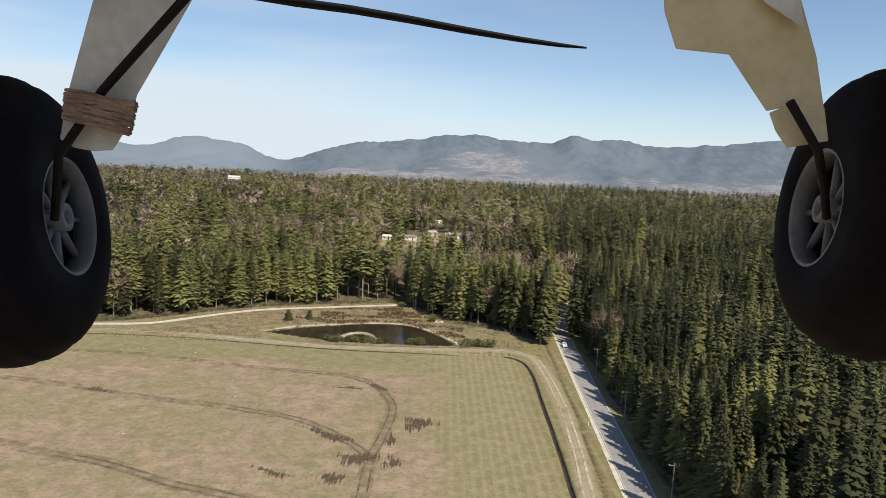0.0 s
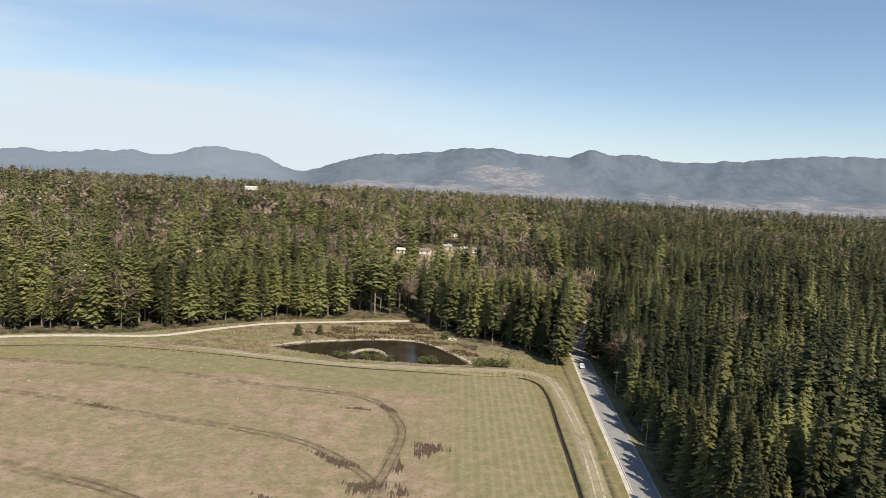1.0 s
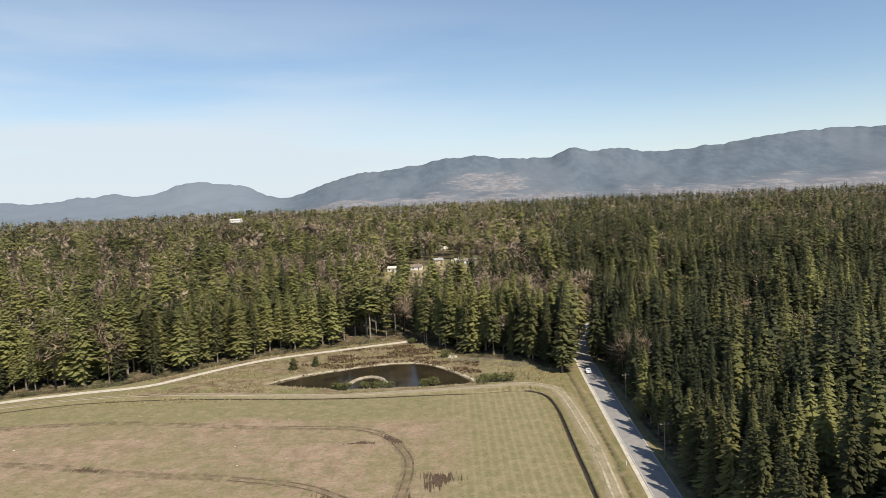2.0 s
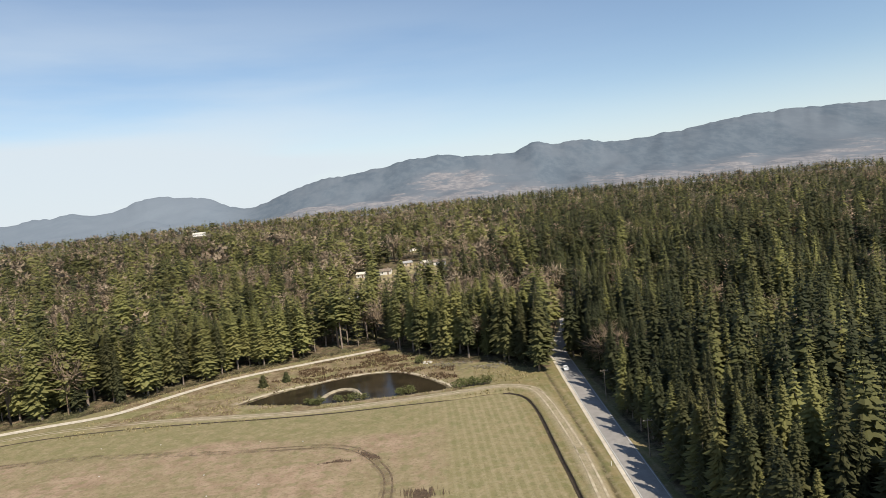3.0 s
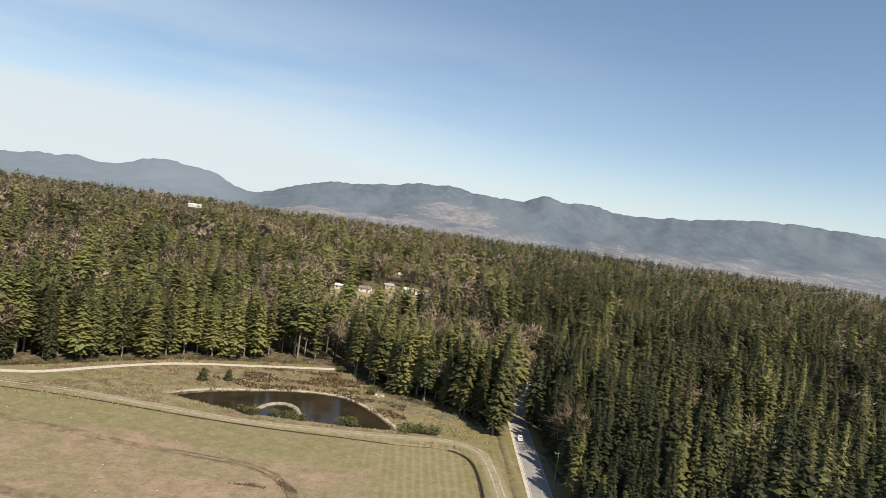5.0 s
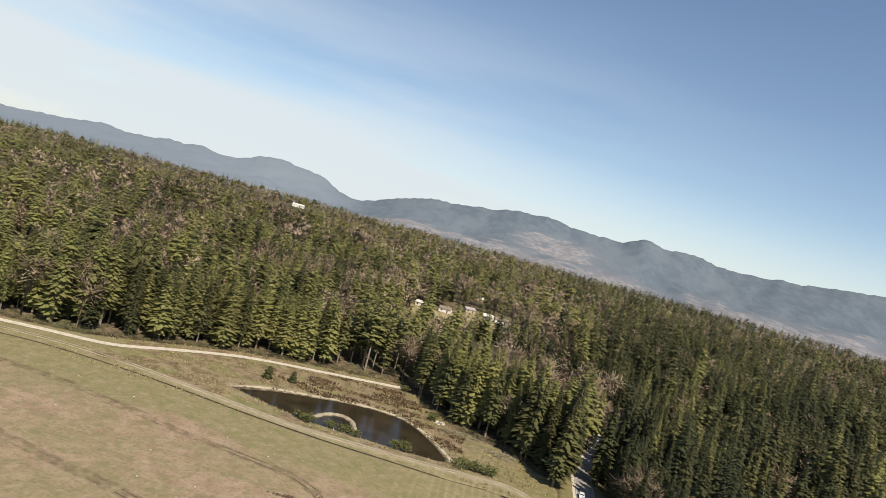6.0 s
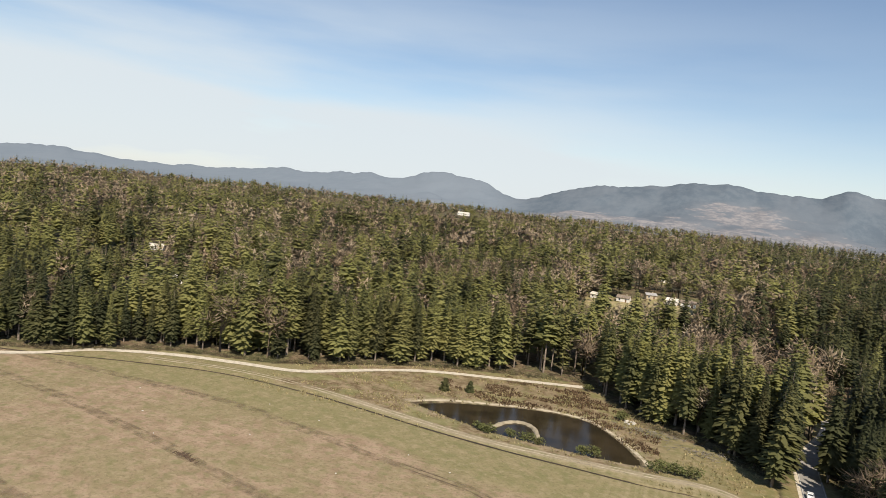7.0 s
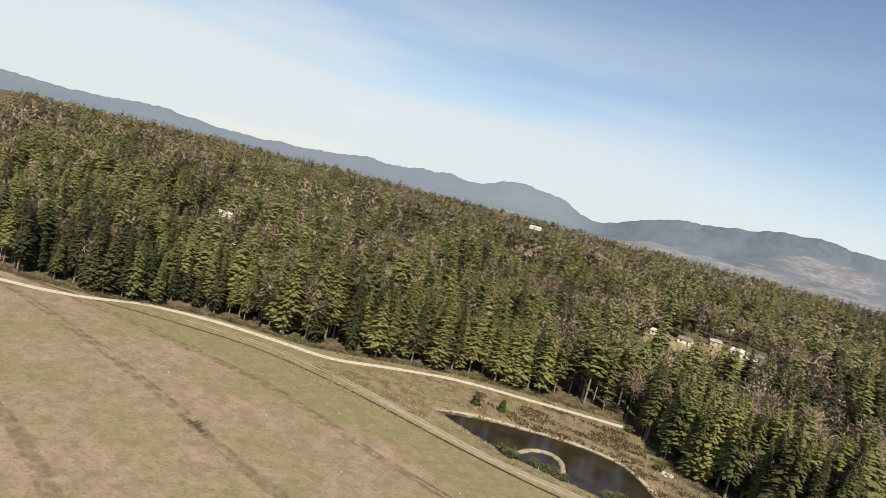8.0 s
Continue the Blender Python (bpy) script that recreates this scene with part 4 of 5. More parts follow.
T_NEAR = [conifer(40 + i, 28, 9, low=(0.12, 0.30, 0.42, 0.20)[i], wide=0.126 + 0.012 * i) for i in range(4)]
T_MID = [conifer(50 + i, 22, 9, low=0.20 + 0.07 * i, wide=0.138 + 0.008 * i) for i in range(4)]
T_BACK = [conifer(60 + i, 13, 8, low=0.24 + 0.05 * i, wide=0.142 + 0.01 * i) for i in range(4)]
T_FAR = [conifer(70 + i, 6, 5, low=0.35, wide=0.160 + 0.012 * i, fat=1.1) for i in range(3)]
T_STEM = [stem(4, 0.012, 0.9, 1)]
T_BARENEAR = [broad_tree(76 + i, 9, 330, 0.12, 0.012) for i in range(3)]
T_BARE = [broad_tree(80 + i, 8, 160, 0.085, 0.034) for i in range(4)]
T_BAREFAR = [broad_tree(90 + i, 5, 34, 0.15, 0.080, False) for i in range(3)]
T_LEAFING = [broad_tree(95 + i, 6, 190, 0.085, 0.060) for i in range(3)]


def woods_of(name, templates, spots, mat, label):
    return tagged(plant_many(name, templates, spots, mat), label, "forest", kind="stuff")


woods_of("fir_woods", T_NEAR, near_rest, M_WOODS, "dense dark green fir forest")
woods_of("fir_woods", T_MID, WOODS["mid"], M_WOODS, "dense dark green fir forest")
woods_of("fir_woods", T_BACK, WOODS["back"], M_WOODS, "dense dark green fir forest on a gentle slope")
woods_of("fir_woods", T_FAR, WOODS["far"], M_WOODS, "distant dark green fir forest")
woods_of("fir_trunks", T_STEM, np.vstack([near_rest, WOODS["mid"]]), M_BARK, "brown trunks of the fir forest")
nearby = np.hypot(WOODS["bare"][:, 0], WOODS["bare"][:, 1]) < 370
woods_of("bare_woods", T_BARENEAR, WOODS["bare"][nearby], M_BARE, "leafless grey-brown broad-leaved trees at the wood's edge")
woods_of("bare_woods", T_BARE, WOODS["bare"][~nearby], M_BARE, "leafless grey-brown broad-leaved trees among firs")
woods_of("leafing_woods", T_LEAFING, WOODS["leafing"], M_LEAFING, "broad-leaved trees with yellow-green spring leaves")
woods_of("bare_woods", T_BAREFAR, WOODS["bare_far"], M_BARE, "distant leafless grey-brown trees")

# low growth along the front of the woods and beside the road
lx = rng.uniform(-330, 40, 1500)
ly = edge_y(lx) + np.abs(rng.normal(0, 2.2, 1500)) - 1.3
ry = rng.uniform(60, 330, 520)
rx = road_x(ry) + 6.2 + np.abs(rng.normal(0, 7.0, 520))
lx, ly = np.r_[lx, rx], np.r_[ly, ry]
keep = np.abs(lx - road_x(ly)) > 5.5
lx, ly = lx[keep], ly[keep]
n = len(lx)
low_spots = np.stack([lx, ly, height(lx, ly), rng.uniform(0, 6.28, n), rng.uniform(0.6, 2.5, n), rng.uniform(0.9, 1.8, n), rng.random(n)], 1)
T_LOW = [shrub(100 + i, 28)[0] for i in range(3)]
tagged(plant_many("undergrowth", T_LOW, low_spots, M_UNDER), "low tangled brown-green undergrowth along the trees", "undergrowth", kind="stuff")


def tufts(name, spots, size, mat, label, seed, blades=3):
    """Blades of grass or reed standing in clumps."""
    rg = np.random.default_rng(seed)
    p = np.repeat(np.asarray(spots), blades, 0)
    n_ = len(p)
    p = p + np.column_stack([rg.normal(0, size * 0.35, (n_, 2)), np.zeros(n_)])
    a = rg.uniform(0, 6.28, n_)
    w = np.stack([np.cos(a), np.sin(a), np.zeros(n_)], 1) * (size * rg.uniform(0.15, 0.4, n_))[:, None]
    tip = p + np.column_stack([rg.normal(0, size * 0.3, (n_, 2)), size * rg.uniform(0.35, 1.0, n_)])
    v = np.stack([p - w, p + w, tip], 1).reshape(-1, 3)
    me = mesh_np(name, v, np.arange(len(v)).reshape(-1, 3), mat, tone=np.repeat(rg.random(n_), 3))
    return tagged(new(name, me), label, "grass", kind="stuff")


def on_ground(x, y):
    return np.stack([x, y, relief(x, y)[0] - 0.03], 1)


fx, fy = rng.uniform(-300, 46, 7000), 62 + 180 * rng.random(7000) ** 0.8
ok = (fy < edge_y(fx) - 8) & (fx < road_x(fy) - 5) & (soft_noise(fx, fy, 9) + 0.3 * rng.random(7000) > 0.62)
tufts("grass_tufts", on_ground(fx[ok], fy[ok]), 0.24, M_GRASS, "small tufts of dry and green grass over the field", 31)
fx, fy = rng.uniform(-125, 38, 9000), rng.uniform(238, 335, 9000)
dp_ = line_distance(fx, fy, POND)
ok = (fy < edge_y(fx) + 3) & (fx < road_x(fy) - 5) & ~inside(fx, fy, POND) & (line_distance(fx, fy, GRAVEL) > 2.2) & (line_distance(fx, fy, TRACK) > 3) & (soft_noise(fx + 50, fy, 7) > 0.42)
tufts("rough_grass", on_ground(fx[ok], fy[ok]), 0.75, M_GRASS, "rough dry grass on the banks round the pond", 32)
fx, fy = rng.uniform(-110, 10, 9000), rng.uniform(262, 318, 9000)
ok = (soft_noise(fx * 0.5, fy * 1.5 + 70, 6) > 0.58 - 0.12 * bell2(fx, fy, -28, 300, 26, 9)) & ~inside(fx, fy, POND) & (line_distance(fx, fy, GRAVEL) > 3) & (fy < edge_y(fx) - 2) & (fx > -70)
tufts("dead_weeds", on_ground(fx[ok], fy[ok]), 0.9, M_WEEDS, "dark brown dead weeds on the pond's far bank", 33)


def bush(x, y, h, broad, seed, label, mat=M_SHRUB):
    top = new("bush")
    (lv, lf), (sv, sf) = shrub(seed, 420)
    part_me("leaves", mesh_np("leaves", lv, lf, mat, tone=np.full(len(lv), 0.5)), top)
    part_me("stems", mesh_np("stems", sv, sf, M_BARK), top)
    z = min(float(relief(np.array([x]), np.array([y]))[0][0]), 0.3)
    top.matrix_world = Matrix.Translation((x, y, max(z, -0.5))) @ Matrix.Diagonal((broad * 1.3, broad * 1.3, h * 1.25, 1))
    return tagged(top, label, "bush", "bushes round the pond")


for i, (bx, by, h, w) in enumerate(((-30.5, 190.5, 2.6, 4.6), (-33.5, 191.5, 2.4, 4.2), (-25.5, 191.5, 2.4, 3.0), (-21.5, 191.0, 2.8, 3.6), (-18.6, 190.5, 2.6, 3.0), (-5.5, 190.5, 2.6, 4.2), (-8.5, 190.8, 2.4, 4.0))):
    bush(K * bx, K * by, h, w, 200 + i, "rounded olive-green bush on the pond's bank")
for i, (bx, by, h, w) in enumerate(((8.0, 191.2, 3.0, 4.2), (11.2, 191.5, 3.2, 4.6), (14.2, 191.8, 3.0, 4.4))):
    bush(K * bx, K * by, h, w, 220 + i, "dense green bush in a row beside the pond")
bush(K * -15.2, K * 246.3, 2.6, 3.8, 231, "dark low bush at the end of the gravel road")
bush(K * -2.6, K * 223, 3.4, 3.6, 232, "green bush beside a pile of stones")
for i, (bx, by, h) in enumerate(((-50.5, 214.0, 4.9), (-44.3, 218.2, 4.1))):
    small = new("small_fir")
    part_me("trunk", mesh_np("trunk", *stem(6, 0.02), M_BARK, True), small)
    cv, cf, cn = conifer(240 + i, 26, 14, low=0.02, wide=0.40, blunt=0.38, fat=1.3)
    part_me("crown", mesh_np("crown", cv, cf, M_FIR, slope=cn), small).color = (0.30, 0.30, 0.30, 1)
    small.matrix_world = Matrix.Translation((K * bx, K * by, float(relief(np.array([K * bx]), np.array([K * by]))[0][0]) - 0.05)) @ Matrix.Diagonal((h, h, h, 1))
    tagged(small, "small bushy dark green fir standing alone in grass", "tree", "small firs by the pond")

# ---------------------------------------------------------------- stones


def stone(x, y, size, seed, label="pale rough stone lying on the ground"):
    r_ = random.Random(seed)
    bm = bmesh.new()
    bmesh.ops.create_icosphere(bm, subdivisions=2, radius=0.5)
    for v in bm.verts:
        v.co *= 0.8 + 0.4 * noise.noise(v.co * 2.3 + Vector((seed * 7.1, 0, 0)))
        v.co.z *= 0.62
    me = bpy.data.meshes.new("stone")
    bm.to_mesh(me)
    bm.free()
    me.materials.append(M_STONE)
    ob = new("stone", me)
    z = float(relief(np.array([x]), np.array([y]))[0][0])
    ob.matrix_world = Matrix.Translation((x, y, z + 0.2 * size)) @ Matrix.Rotation(r_.uniform(0, 6), 4, "Z") @ Matrix.Diagonal((size * r_.uniform(0.8, 1.4), size, size, 1))
    return tagged(ob, label, "stone")


for i in range(9):
    stone(K * -0.7 + random.uniform(-2.4, 2.4), K * 221.5 + random.uniform(-1.6, 1.6), random.uniform(0.8, 1.7), i, "pale boulder in a heap beside the woods")
for i, (sx, sy) in enumerate(((-44.2, 139.5), (-40.3, 166.2), (-87, 145), (-65.2, 172), (-30, 163), (-98, 153), (-80, 174), (-110, 164), (-48, 150), (-58, 118), (-35, 142), (-72, 156))):
    stone(K * sx, K * sy, 0.55, 30 + i, "small pale stone lying in the field")


def brush_pile(cx, cy, rx, ry, n, seed):
    """Cut branches lying in a heap."""
    rg = np.random.default_rng(seed)
    pieces = []
    for i in range(n):
        x, y = cx + rg.normal(0, rx), cy + rg.normal(0, ry)
        z = float(height(x, y)) + abs(rg.normal(0.15, 0.3))
        a, l = rg.uniform(0, 6.28), rg.uniform(0.8, 2.6)
        pieces.append(limb((x, y, z), (x + math.cos(a) * l, y + math.sin(a) * l, z + rg.normal(0.1, 0.25)), rg.uniform(0.05, 0.13), 0.03))
    return tagged(new("brush_pile", mesh_np("brush_pile", *joined(pieces), M_GREYBARK)), "heap of pale cut branches beside the woods", "brush pile", kind="stuff")


brush_pile(K * 6, K * 216, 5.5, 2.6, 150, 3)
brush_pile(K * 18, K * 209, 5.0, 1.8, 110, 4)
brush_pile(K * 55, K * 262, 9.0, 3.0, 60, 5)

# ---------------------------------------------------------------- houses


def window(parent, x, y, z, w, h, ny_):
    bm = bmesh.new()
    for dx, dz, sx, sz in ((-w / 2, 0, 0.1, h + 0.2), (w / 2, 0, 0.1, h + 0.2), (0, h / 2 + 0.05, w, 0.1), (0, -h / 2 - 0.05, w, 0.1)):
        box(bm, (x + dx, y + ny_ * 0.03, z + dz), (sx, 0.08, sz))
    win = part("window", bm, M_TRIM, parent, "white-framed window")
    bm = bmesh.new()
    box(bm, (x, y + ny_ * 0.012, z), (w - 0.1, 0.03, h - 0.02))
    part("pane", bm, M_DARKGLASS, win)


def house(x, y, turn, length, width, wall_h, roof_mat, wall_mat, label):
    """A gabled house with windows and a door in its long sides."""
    top = new("house")
    z = float(height(x, y)) - 0.15
    bm = bmesh.new()
    box(bm, (0, 0, wall_h / 2), (length, width, wall_h))
    rise_ = width * 0.22
    for s_ in (-1, 1):
        g = [bm.verts.new((s_ * length / 2, -width / 2, wall_h)), bm.verts.new((s_ * length / 2, width / 2, wall_h)), bm.verts.new((s_ * length / 2, 0, wall_h + rise_))]
        bm.faces.new(g)
    part("wall", bm, wall_mat, top)
    bm = bmesh.new()
    slope = math.atan2(rise_, width / 2)
    run = math.hypot(width / 2 + 0.5, rise_ * (width / 2 + 0.5) / (width / 2))
    for s_ in (-1, 1):
        m = Matrix.Translation((0, s_ * (width / 4 + 0.25), wall_h + rise_ / 2 + 0.02)) @ Matrix.Rotation(-s_ * slope, 4, "X")
        box(bm, (0, 0, 0), (length + 0.9, run, 0.16), m)
    part("roof", bm, roof_mat, top)
    count = max(2, int(length / 3.2))
    for i in range(count):
        wx = -length / 2 + length * (i + 0.5) / count
        if i == count // 2:
            bm = bmesh.new()
            box(bm, (wx, -width / 2 - 0.03, 1.05), (0.95, 0.08, 2.05))
            part("door", bm, M_DOOR, top, "brown front door")
        else:
            window(top, wx, -width / 2, wall_h * 0.58, 1.3, 1.1, -1)
    bm = bmesh.new()
    box(bm, (length * 0.2, 0.4, wall_h + rise_ + 0.3), (0.6, 0.6, 1.3))
    part("chimney", bm, M_TANWALL, top, "brick-coloured chimney")
    top.matrix_world = pose(x, y, z, 0, 0, turn)
    return tagged(top, label, "house")


LOOK = {"pale": (M_PALEROOF, M_WHITEWALL, "single-storey house with pale roof and walls among trees"), "brown": (M_BROWNROOF, M_WHITEWALL, "house with pale walls and brown roof among trees"), "grey": (M_GREYROOF, M_TANWALL, "tan house with grey roof in a forest clearing")}
for hx, hy, ht, hl, hw, hh, look_ in HOUSES:
    house(hx, hy, ht, hl, hw, hh, *LOOK[look_])

# ---------------------------------------------------------------- roadside


def utility_pole(x, y, h=9.5):
    top = new("utility_pole")
    bm = bmesh.new()
    tube(bm, (0, 0, -0.3), (0, 0, h), 0.15, 0.10, 10)
    part("pole", bm, M_POLE, top)
    bm = bmesh.new()
    box(bm, (0, 0, h - 0.5), (2.3, 0.12, 0.14))
    part("crossarm", bm, M_POLE, top)
    for dx in (-1.0, 0.35, 1.0):
        bm = bmesh.new()
        tube(bm, (dx, 0, h - 0.43), (dx, 0, h - 0.2), 0.05, 0.035, 8)
        part("insulator", bm, M_TRIM, top, "pale ceramic insulator")
    top.matrix_world = pose(x, y, float(height(x, y)), 0, 0, -3)
    return tagged(top, "brown wooden utility pole with a crossarm", "utility pole", "poles along the road")


POLES = [(road_x(v) + 4.9, v) for v in (84, 129, 174, 219)]
for px_, py_ in POLES:
    utility_pole(px_, py_)
for dx in (-1.0, 0.35, 1.0):
    pieces = []
    for (ax, ay), (bx, by) in zip(POLES[:-1], POLES[1:]):
        pts = [(ax + dx + (bx - ax) * s_, ay + (by - ay) * s_, 9.3 - 2.2 * s_ * (1 - s_) + float(height(ax, ay))) for s_ in np.linspace(0, 1, 9)]
        pieces += [limb(p, q_, 0.025, 0.025) for p, q_ in zip(pts[:-1], pts[1:])]
    tagged(new("power_cable", mesh_np("power_cable", *joined(pieces), M_CABLE)), "thin black power cable slung between poles", "cable", "cables of the power line")


def marker_post(x, y):
    top = new("marker_post")
    bm = bmesh.new()
    box(bm, (0, 0, 0.55), (0.12, 0.05, 1.1))
    part("post", bm, M_TRIM, top)
    bm = bmesh.new()
    box(bm, (0, -0.04, 0.95), (0.16, 0.03, 0.22))
    part("reflector", bm, M_TRIM, top)
    top.matrix_world = pose(x, y, float(relief(np.array([x]), np.array([y]))[0][0]) - 0.02)
    return tagged(top, "white roadside marker post in grass", "marker post")


marker_post(40.5, 171.7)


def car(x, y, turn):
    """A white hatchback."""
    top = new("car")
    bm = bmesh.new()
    side = [(-2.15, 0.35), (-2.2, 0.75), (-2.05, 0.98), (-1.75, 1.02), (-1.2, 1.45), (0.35, 1.48), (1.05, 1.0), (1.95, 0.86), (2.15, 0.7), (2.15, 0.35)]
    prism(bm, side, 1.76, Matrix.Translation((0, -0.88, 0)) @ Matrix.Rotation(radians(90), 4, "X"))
    bmesh.ops.bevel(bm, geom=list(bm.edges), offset=0.07, segments=2, affect="EDGES")
    zs = [v.co.y for v in bm.verts]
    mid = (max(zs) + min(zs)) / 2
    for v in bm.verts:
        v.co.y -= mid
        if v.co.z > 1.0:
            v.co.y *= 0.84
    part("body", bm, M_CARPAINT, top)
    bm = bmesh.new()
    box(bm, (0.72, 0, 1.25), (0.06, 1.28, 0.46), Matrix.Translation((0.0, 0, 0)))
    bmesh.ops.rotate(bm, verts=bm.verts, cent=(0.72, 0, 1.25), matrix=Matrix.Rotation(radians(-55), 3, "Y"))
    part("windscreen", bm, M_DARKGLASS, top, "dark windscreen")
    for s_ in (-1, 1):
        bm = bmesh.new()
        box(bm, (-0.35, s_ * 0.77, 1.2), (1.5, 0.05, 0.34))
        part("side_window", bm, M_DARKGLASS, top)
        bm = bmesh.new()
        box(bm, (2.13, s_ * 0.62, 0.68), (0.08, 0.34, 0.16))
        part("headlight", bm, M_TRIM, top)
        for wx in (-1.3, 1.35):
            bm = bmesh.new()
            tube(bm, (wx, s_ * 0.68, 0.32), (wx, s_ * 0.89, 0.32), 0.32, 0.32, 18)
            bmesh.ops.bevel(bm, geom=list(bm.edges), offset=0.02, segments=1, affect="EDGES")
            wheel = part("wheel", bm, M_RUBBER, top)
            bm = bmesh.new()
            tube(bm, (wx, s_ * 0.89, 0.32), (wx, s_ * 0.905, 0.32), 0.20, 0.19, 14)
            part("rim", bm, M_TRIM, wheel)
    top.matrix_world = pose(x, y, float(height(x, y)) + 0.14, 0, 0, turn)
    return tagged(top, "white hatchback car on the asphalt road", "car")


car(road_x(255) - 1.45, 255, -93.4)

# ---------------------------------------------------------------- the model aircraft that carries the camera, where it is at the start
M_WOOD = plain("cream_plywood", (0.46, 0.38, 0.23), (0.58, 0.50, 0.33), 0.03, 0.55, own=True, bump=0.1, dist=0.0005)
M_WHITEPLATE = plain("scuffed_white_plastic", (0.42, 0.40, 0.37), (0.58, 0.56, 0.53), 0.03, 0.45, own=True, bump=0.1, dist=0.0005)
M_STRING = plain("tan_cord", (0.20, 0.125, 0.085), (0.34, 0.225, 0.16), 0.006, 0.9, own=True, bump=0.6, dist=0.001)
M_WIRE = plain("dark_steel_wire", (0.006, 0.004, 0.005), (0.012, 0.008, 0.009), 0.01, 0.6, 0.0, spec=0.15, own=True, bump=0.05, dist=0.0005)
M_RIM = plain("grey_nylon_rim", (0.125, 0.125, 0.148), (0.19, 0.19, 0.215), 0.02, 0.5, own=True, bump=0.05, dist=0.0005)
M_BLADE = plain("black_propeller", (0.004, 0.004, 0.005), (0.007, 0.007, 0.009), 0.02, 0.6, spec=0.1, own=True, bump=0.0)
FOCAL = 784 / math.tan(radians(LENS / 2))


def cp(px, py, d):
    """A place d metres ahead of the camera's first stand, as seen at that place of its view."""
    return Vector(((px - 784) / FOCAL * d, (441 - py) / FOCAL * d, -d))


def lathe(bm, profile, m, sides=48):
    """Turns a closed profile of (radius, along) about the x axis."""
    rings = []
    for i in range(sides):
        a = 2 * math.pi * i / sides
        rings.append([bm.verts.new(m @ Vector((x, r * math.cos(a), r * math.sin(a)))) for r, x in profile])
    n = len(profile)
    for i in range(sides):
        p, q_ = rings[i], rings[(i + 1) % sides]
        for j in range(n):
            bm.faces.new((p[j], p[(j + 1) % n], q_[(j + 1) % n], q_[j]))
    bmesh.ops.recalc_face_normals(bm, faces=bm.faces)
    for f in bm.faces:
        f.smooth = True


def gear_wheel(parent, centre, side, camber, toe):
    """A foam-rubber tyre on a spoked rim; side is the way from the rim's face to the camera's middle."""
    m = Matrix.Translation(centre) @ Matrix.Rotation(radians(toe), 4, "Y") @ Matrix.Rotation(radians(camber), 4, "Z")
    R0, W0, RI = 0.0548, 0.0225, 0.0228
    prof = []
    for i in range(25):
        a = math.pi * (i / 24.0)
        x = -W0 * math.cos(a)
        bulge = side * 0.0030
        r = RI + (R0 - RI) * math.sin(a) ** 0.52
        if 0.24 < abs(x) / W0 < 0.36 or 0.60 < abs(x) / W0 < 0.70:
            r -= 0.0012
        prof.append((r, x + bulge))
    prof += [(RI - 0.001, W0 * 0.8 + bulge), (RI - 0.001, -W0 * 0.8 + bulge)]
    bm = bmesh.new()
    lathe(bm, prof, m)
    tyre = part("tyre", bm, M_RUBBER, parent, "fat black rubber tyre")
    bm = bmesh.new()
    face = side * (W0 * 0.92 + 0.0022)
    lathe(bm, [(0.0238, face + side * 0.0012), (0.0234, face + side * 0.0024), (0.0219, face + side * 0.0026), (0.0213, face + side * 0.0016), (0.0207, face - side * 0.0060), (0.0228, face - side * 0.0064)], m)
    for i in range(8):
        a = 2 * math.pi * i / 8
        b = m @ Matrix.Rotation(a, 4, "X")
        box(bm, (face - side * 0.0042, 0, 0.0118), (0.003, 0.0019, 0.0186), b)
    lathe(bm, [(0.0054, face + side * 0.001), (0.0028, face + side * 0.001), (0.0028, face - side * 0.012), (0.0054, face - side * 0.012)], m, 24)
    part("rim", bm, M_RIM, tyre, "grey eight-spoked rim")
    # black disc stands in for the shade in the hollow behind the spokes
    bm = bmesh.new()
    lathe(bm, [(0.0210, face - side * 0.0075), (0.0005, face - side * 0.0075), (0.0005, face - side * 0.012), (0.0210, face - side * 0.012)], m, 24)
    part("wheel_disc", bm, M_RUBBER, tyre, "black disc for the dark hollow behind the spokes")


def plate(name, outline, depths, thick, mat, parent, label=""):
    """A plate seen by its outline; depths at its upper and lower end."""
    bm = bmesh.new()
    ys_ = [p[1] for p in outline]
    d = lambda py: depths[0] + (depths[1] - depths[0]) * (py - min(ys_)) / (max(ys_) - min(ys_))
    front = [bm.verts.new(cp(px, py, d(py))) for px, py in outline]
    back = [bm.verts.new(cp(px, py, d(py)) * ((d(py) + thick) / d(py))) for px, py in outline]
    bm.faces.new(front)
    bm.faces.new(back[::-1])
    for i in range(len(outline)):
        j = (i + 1) % len(outline)
        bm.faces.new((front[i], back[i], back[j], front[j]))
    bmesh.ops.recalc_face_normals(bm, faces=bm.faces)
    bmesh.ops.bevel(bm, geom=list(bm.edges), offset=0.0003, segments=1, affect="EDGES")
    return part(name, bm, mat, parent, label)


def wire(name, pts, r, parent, mat=None, label=""):
    bm = bmesh.new()
    for a, b in zip(pts[:-1], pts[1:]):
        tube(bm, a, b, r, r, 10)
    for p in pts[1:-1]:
        bmesh.ops.create_icosphere(bm, subdivisions=2, radius=r, matrix=Matrix.Translation(p))
    return part(name, bm, mat or M_WIRE, parent, label)


craft = new("model_aircraft")
craft.matrix_world = at_row(PATH[0])
bpy.context.view_layer.update()
gear_wheel(craft, cp(86, 395, 0.247) + Vector((-0.018, 0, 0)), 1, 6, 7)
gear_wheel(craft, cp(1472, 384, 0.247) + Vector((0.020, 0, 0)), -1, -8, -7)
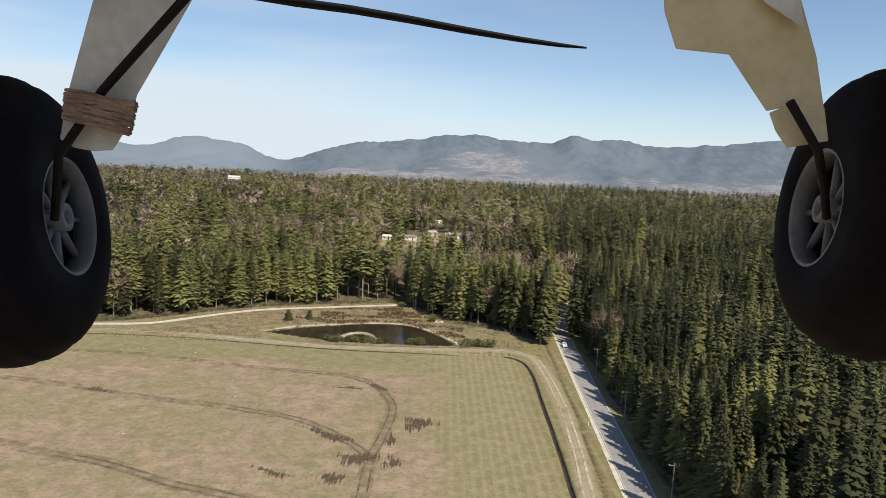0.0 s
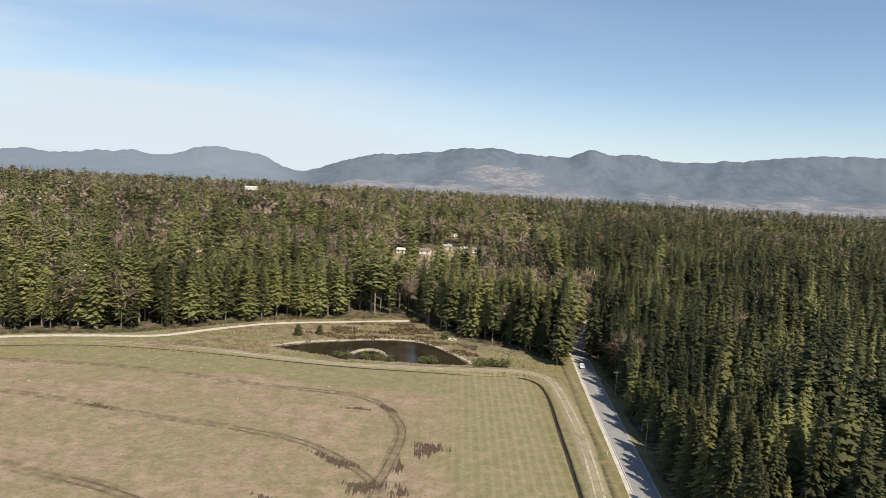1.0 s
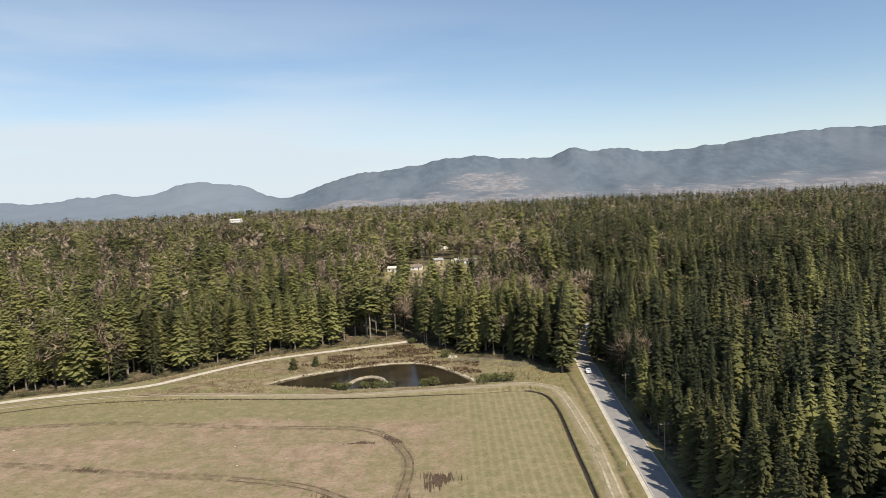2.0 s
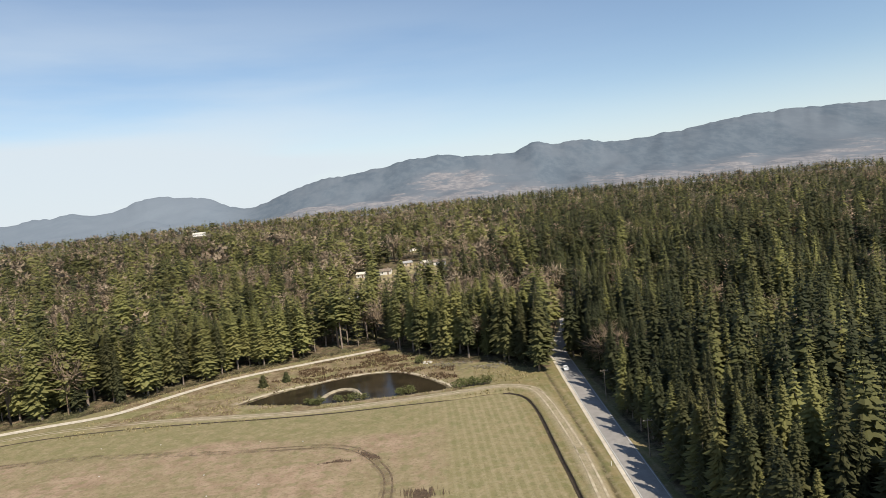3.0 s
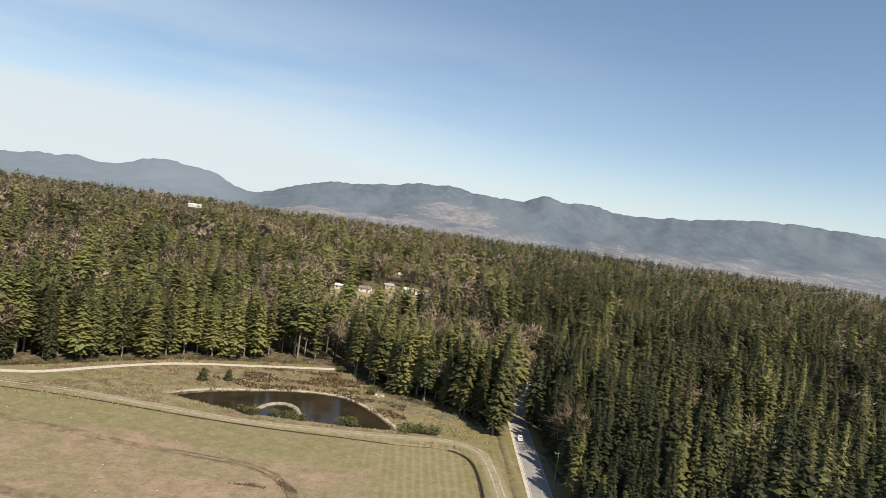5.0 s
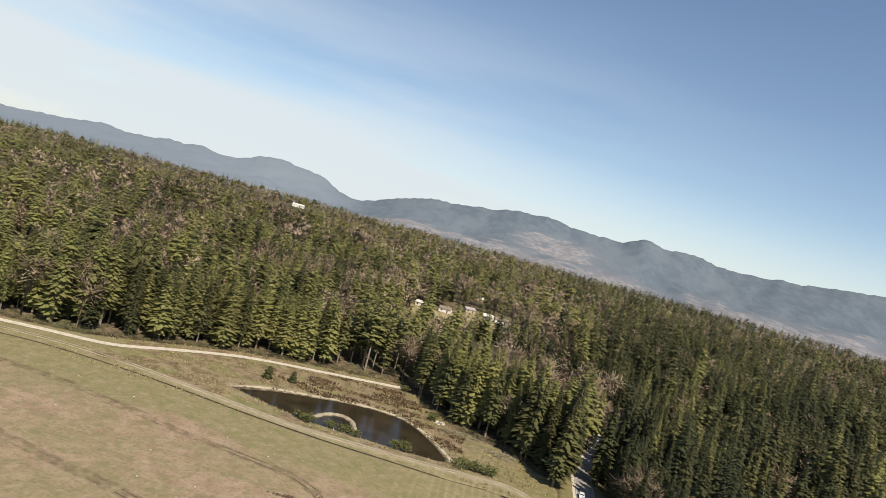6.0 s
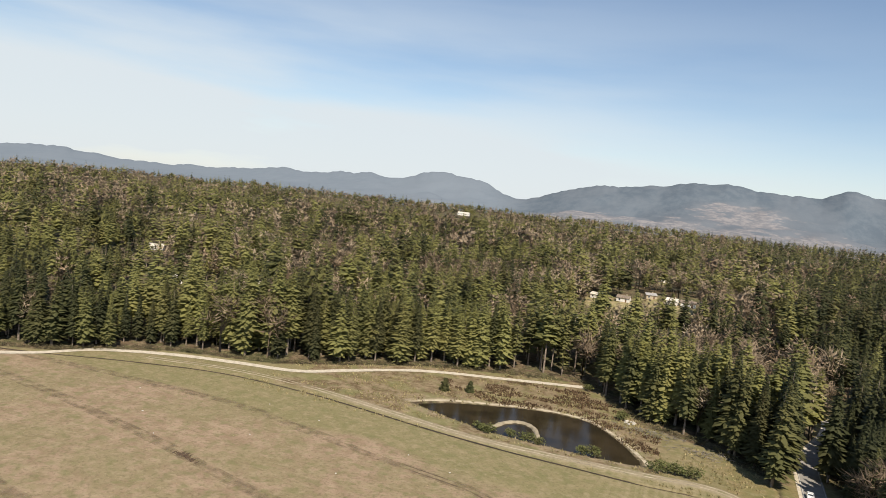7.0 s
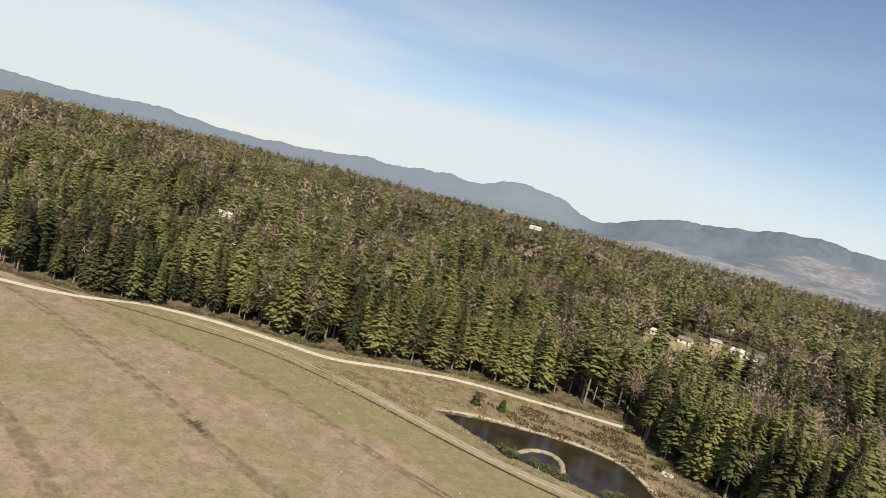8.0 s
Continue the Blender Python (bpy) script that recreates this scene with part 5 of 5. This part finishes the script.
left_leg = plate("landing_leg", [(175, -90), (165, 0), (120, 165), (106, 246), (132, 262), (166, 268), (200, 266), (228, 222), (243, 168), (300, 70), (392, -90)], (0.205, 0.225), 0.004, M_WHITEPLATE, craft, "scuffed white plastic landing leg")
right_leg = plate("landing_leg", [(1170, -90), (1176, 22), (1196, 87), (1290, 97), (1356, 197), (1400, 188), (1458, 192), (1445, 100), (1418, 0), (1402, -90)], (0.205, 0.222), 0.004, M_WOOD, craft, "cream plywood landing leg")
plate("patch", [(1340, -90), (1352, 4), (1424, 52), (1417, 0), (1400, -88)], (0.2035, 0.2085), 0.0015, M_WHITEPLATE, right_leg, "paler overlapping patch")
plate("end_tab", [(1361, 200), (1372, 232), (1392, 262), (1466, 250), (1459, 190), (1400, 184)], (0.2215, 0.224), 0.004, M_WOOD, right_leg, "stained cream end tab")
wire("leg_wire", [cp(392, -90, 0.199), cp(325, 0, 0.2), cp(182, 160, 0.214), cp(128, 240, 0.219), cp(104, 275, 0.222), cp(97, 388, 0.236)], 0.0015, craft, None, "dark steel leg wire")
wire("leg_wire", [cp(1398, 180, 0.2165), cp(1418, 215, 0.218), cp(1448, 268, 0.221), cp(1458, 330, 0.232), cp(1463, 386, 0.238)], 0.0015, craft, None, "dark steel leg wire")


def lashing():
    """Cord wound round the leg."""
    bm = bmesh.new()
    for i in range(25):
        s_ = (i % 21) / 20.0
        wob = 7 * math.sin(i * 2.3) if i > 20 else 2.5 * math.sin(i * 2.1)
        a, b = cp(117 - 4 * s_, 166 + 44 * s_ + wob, 0.2132), cp(242 - 12 * s_, 184 + 54 * s_ + 5 * math.cos(i * 1.7) - wob, 0.2132)
        pts = [a + (b - a) * q_ + Vector((0, 0.0005 * math.sin(i * 3.3 + 5 * q_), 0.0016 * math.sin(math.pi * q_) + 0.0004 * (i % 3))) for q_ in (0, 0.25, 0.5, 0.75, 1.0)]
        for p, q_ in zip(pts[:-1], pts[1:]):
            tube(bm, p, q_, 0.0006, 0.0006, 7)
        tube(bm, a, a * 1.04, 0.0006, 0.0006, 7)
        tube(bm, b, b * 1.04, 0.0006, 0.0006, 7)
    return part("lashing", bm, M_STRING, craft, "tan cord wound round the leg")


lashing()


def blade():
    """A narrow propeller blade at rest."""
    bm = bmesh.new()
    rows_ = []
    D0 = 0.46
    spine = [(430, -10, 9), (520, 4, 10), (620, 17, 9.5), (720, 34, 9), (820, 53, 8), (920, 70, 6.5), (990, 80, 5), (1038, 85, 2)]
    for px, py, half in spine:
        c0 = cp(px, py, D0)
        up = Vector((0.0, half / FOCAL * D0 * 0.55, half / FOCAL * D0 * 0.8))
        th = Vector((0, 0.0009, -0.0006))
        rows_.append([bm.verts.new(v) for v in (c0 + up, c0 + th, c0 - up, c0 - th)])
    for p, q_ in zip(rows_[:-1], rows_[1:]):
        for j in range(4):
            bm.faces.new((p[j], p[(j + 1) % 4], q_[(j + 1) % 4], q_[j]))
    bm.faces.new(rows_[0])
    bm.faces.new(rows_[-1][::-1])
    bmesh.ops.recalc_face_normals(bm, faces=bm.faces)
    for f in bm.faces:
        f.smooth = True
    return part("propeller_blade", bm, M_BLADE, craft, "narrow black propeller blade")


blade()
# unseen slab in the wing's place, added to shade the landing gear
bm = bmesh.new()
box(bm, (0, 0.19, -0.17), (1.5, 0.02, 0.44))
bmesh.ops.bevel(bm, geom=list(bm.edges), offset=0.008, segments=2, affect="EDGES")
part("wing", bm, M_WHITEPLATE, craft, "unseen wing slab added to shade the landing gear")
tagged(craft, "landing gear and propeller of an airborne model aircraft", "model aircraft")
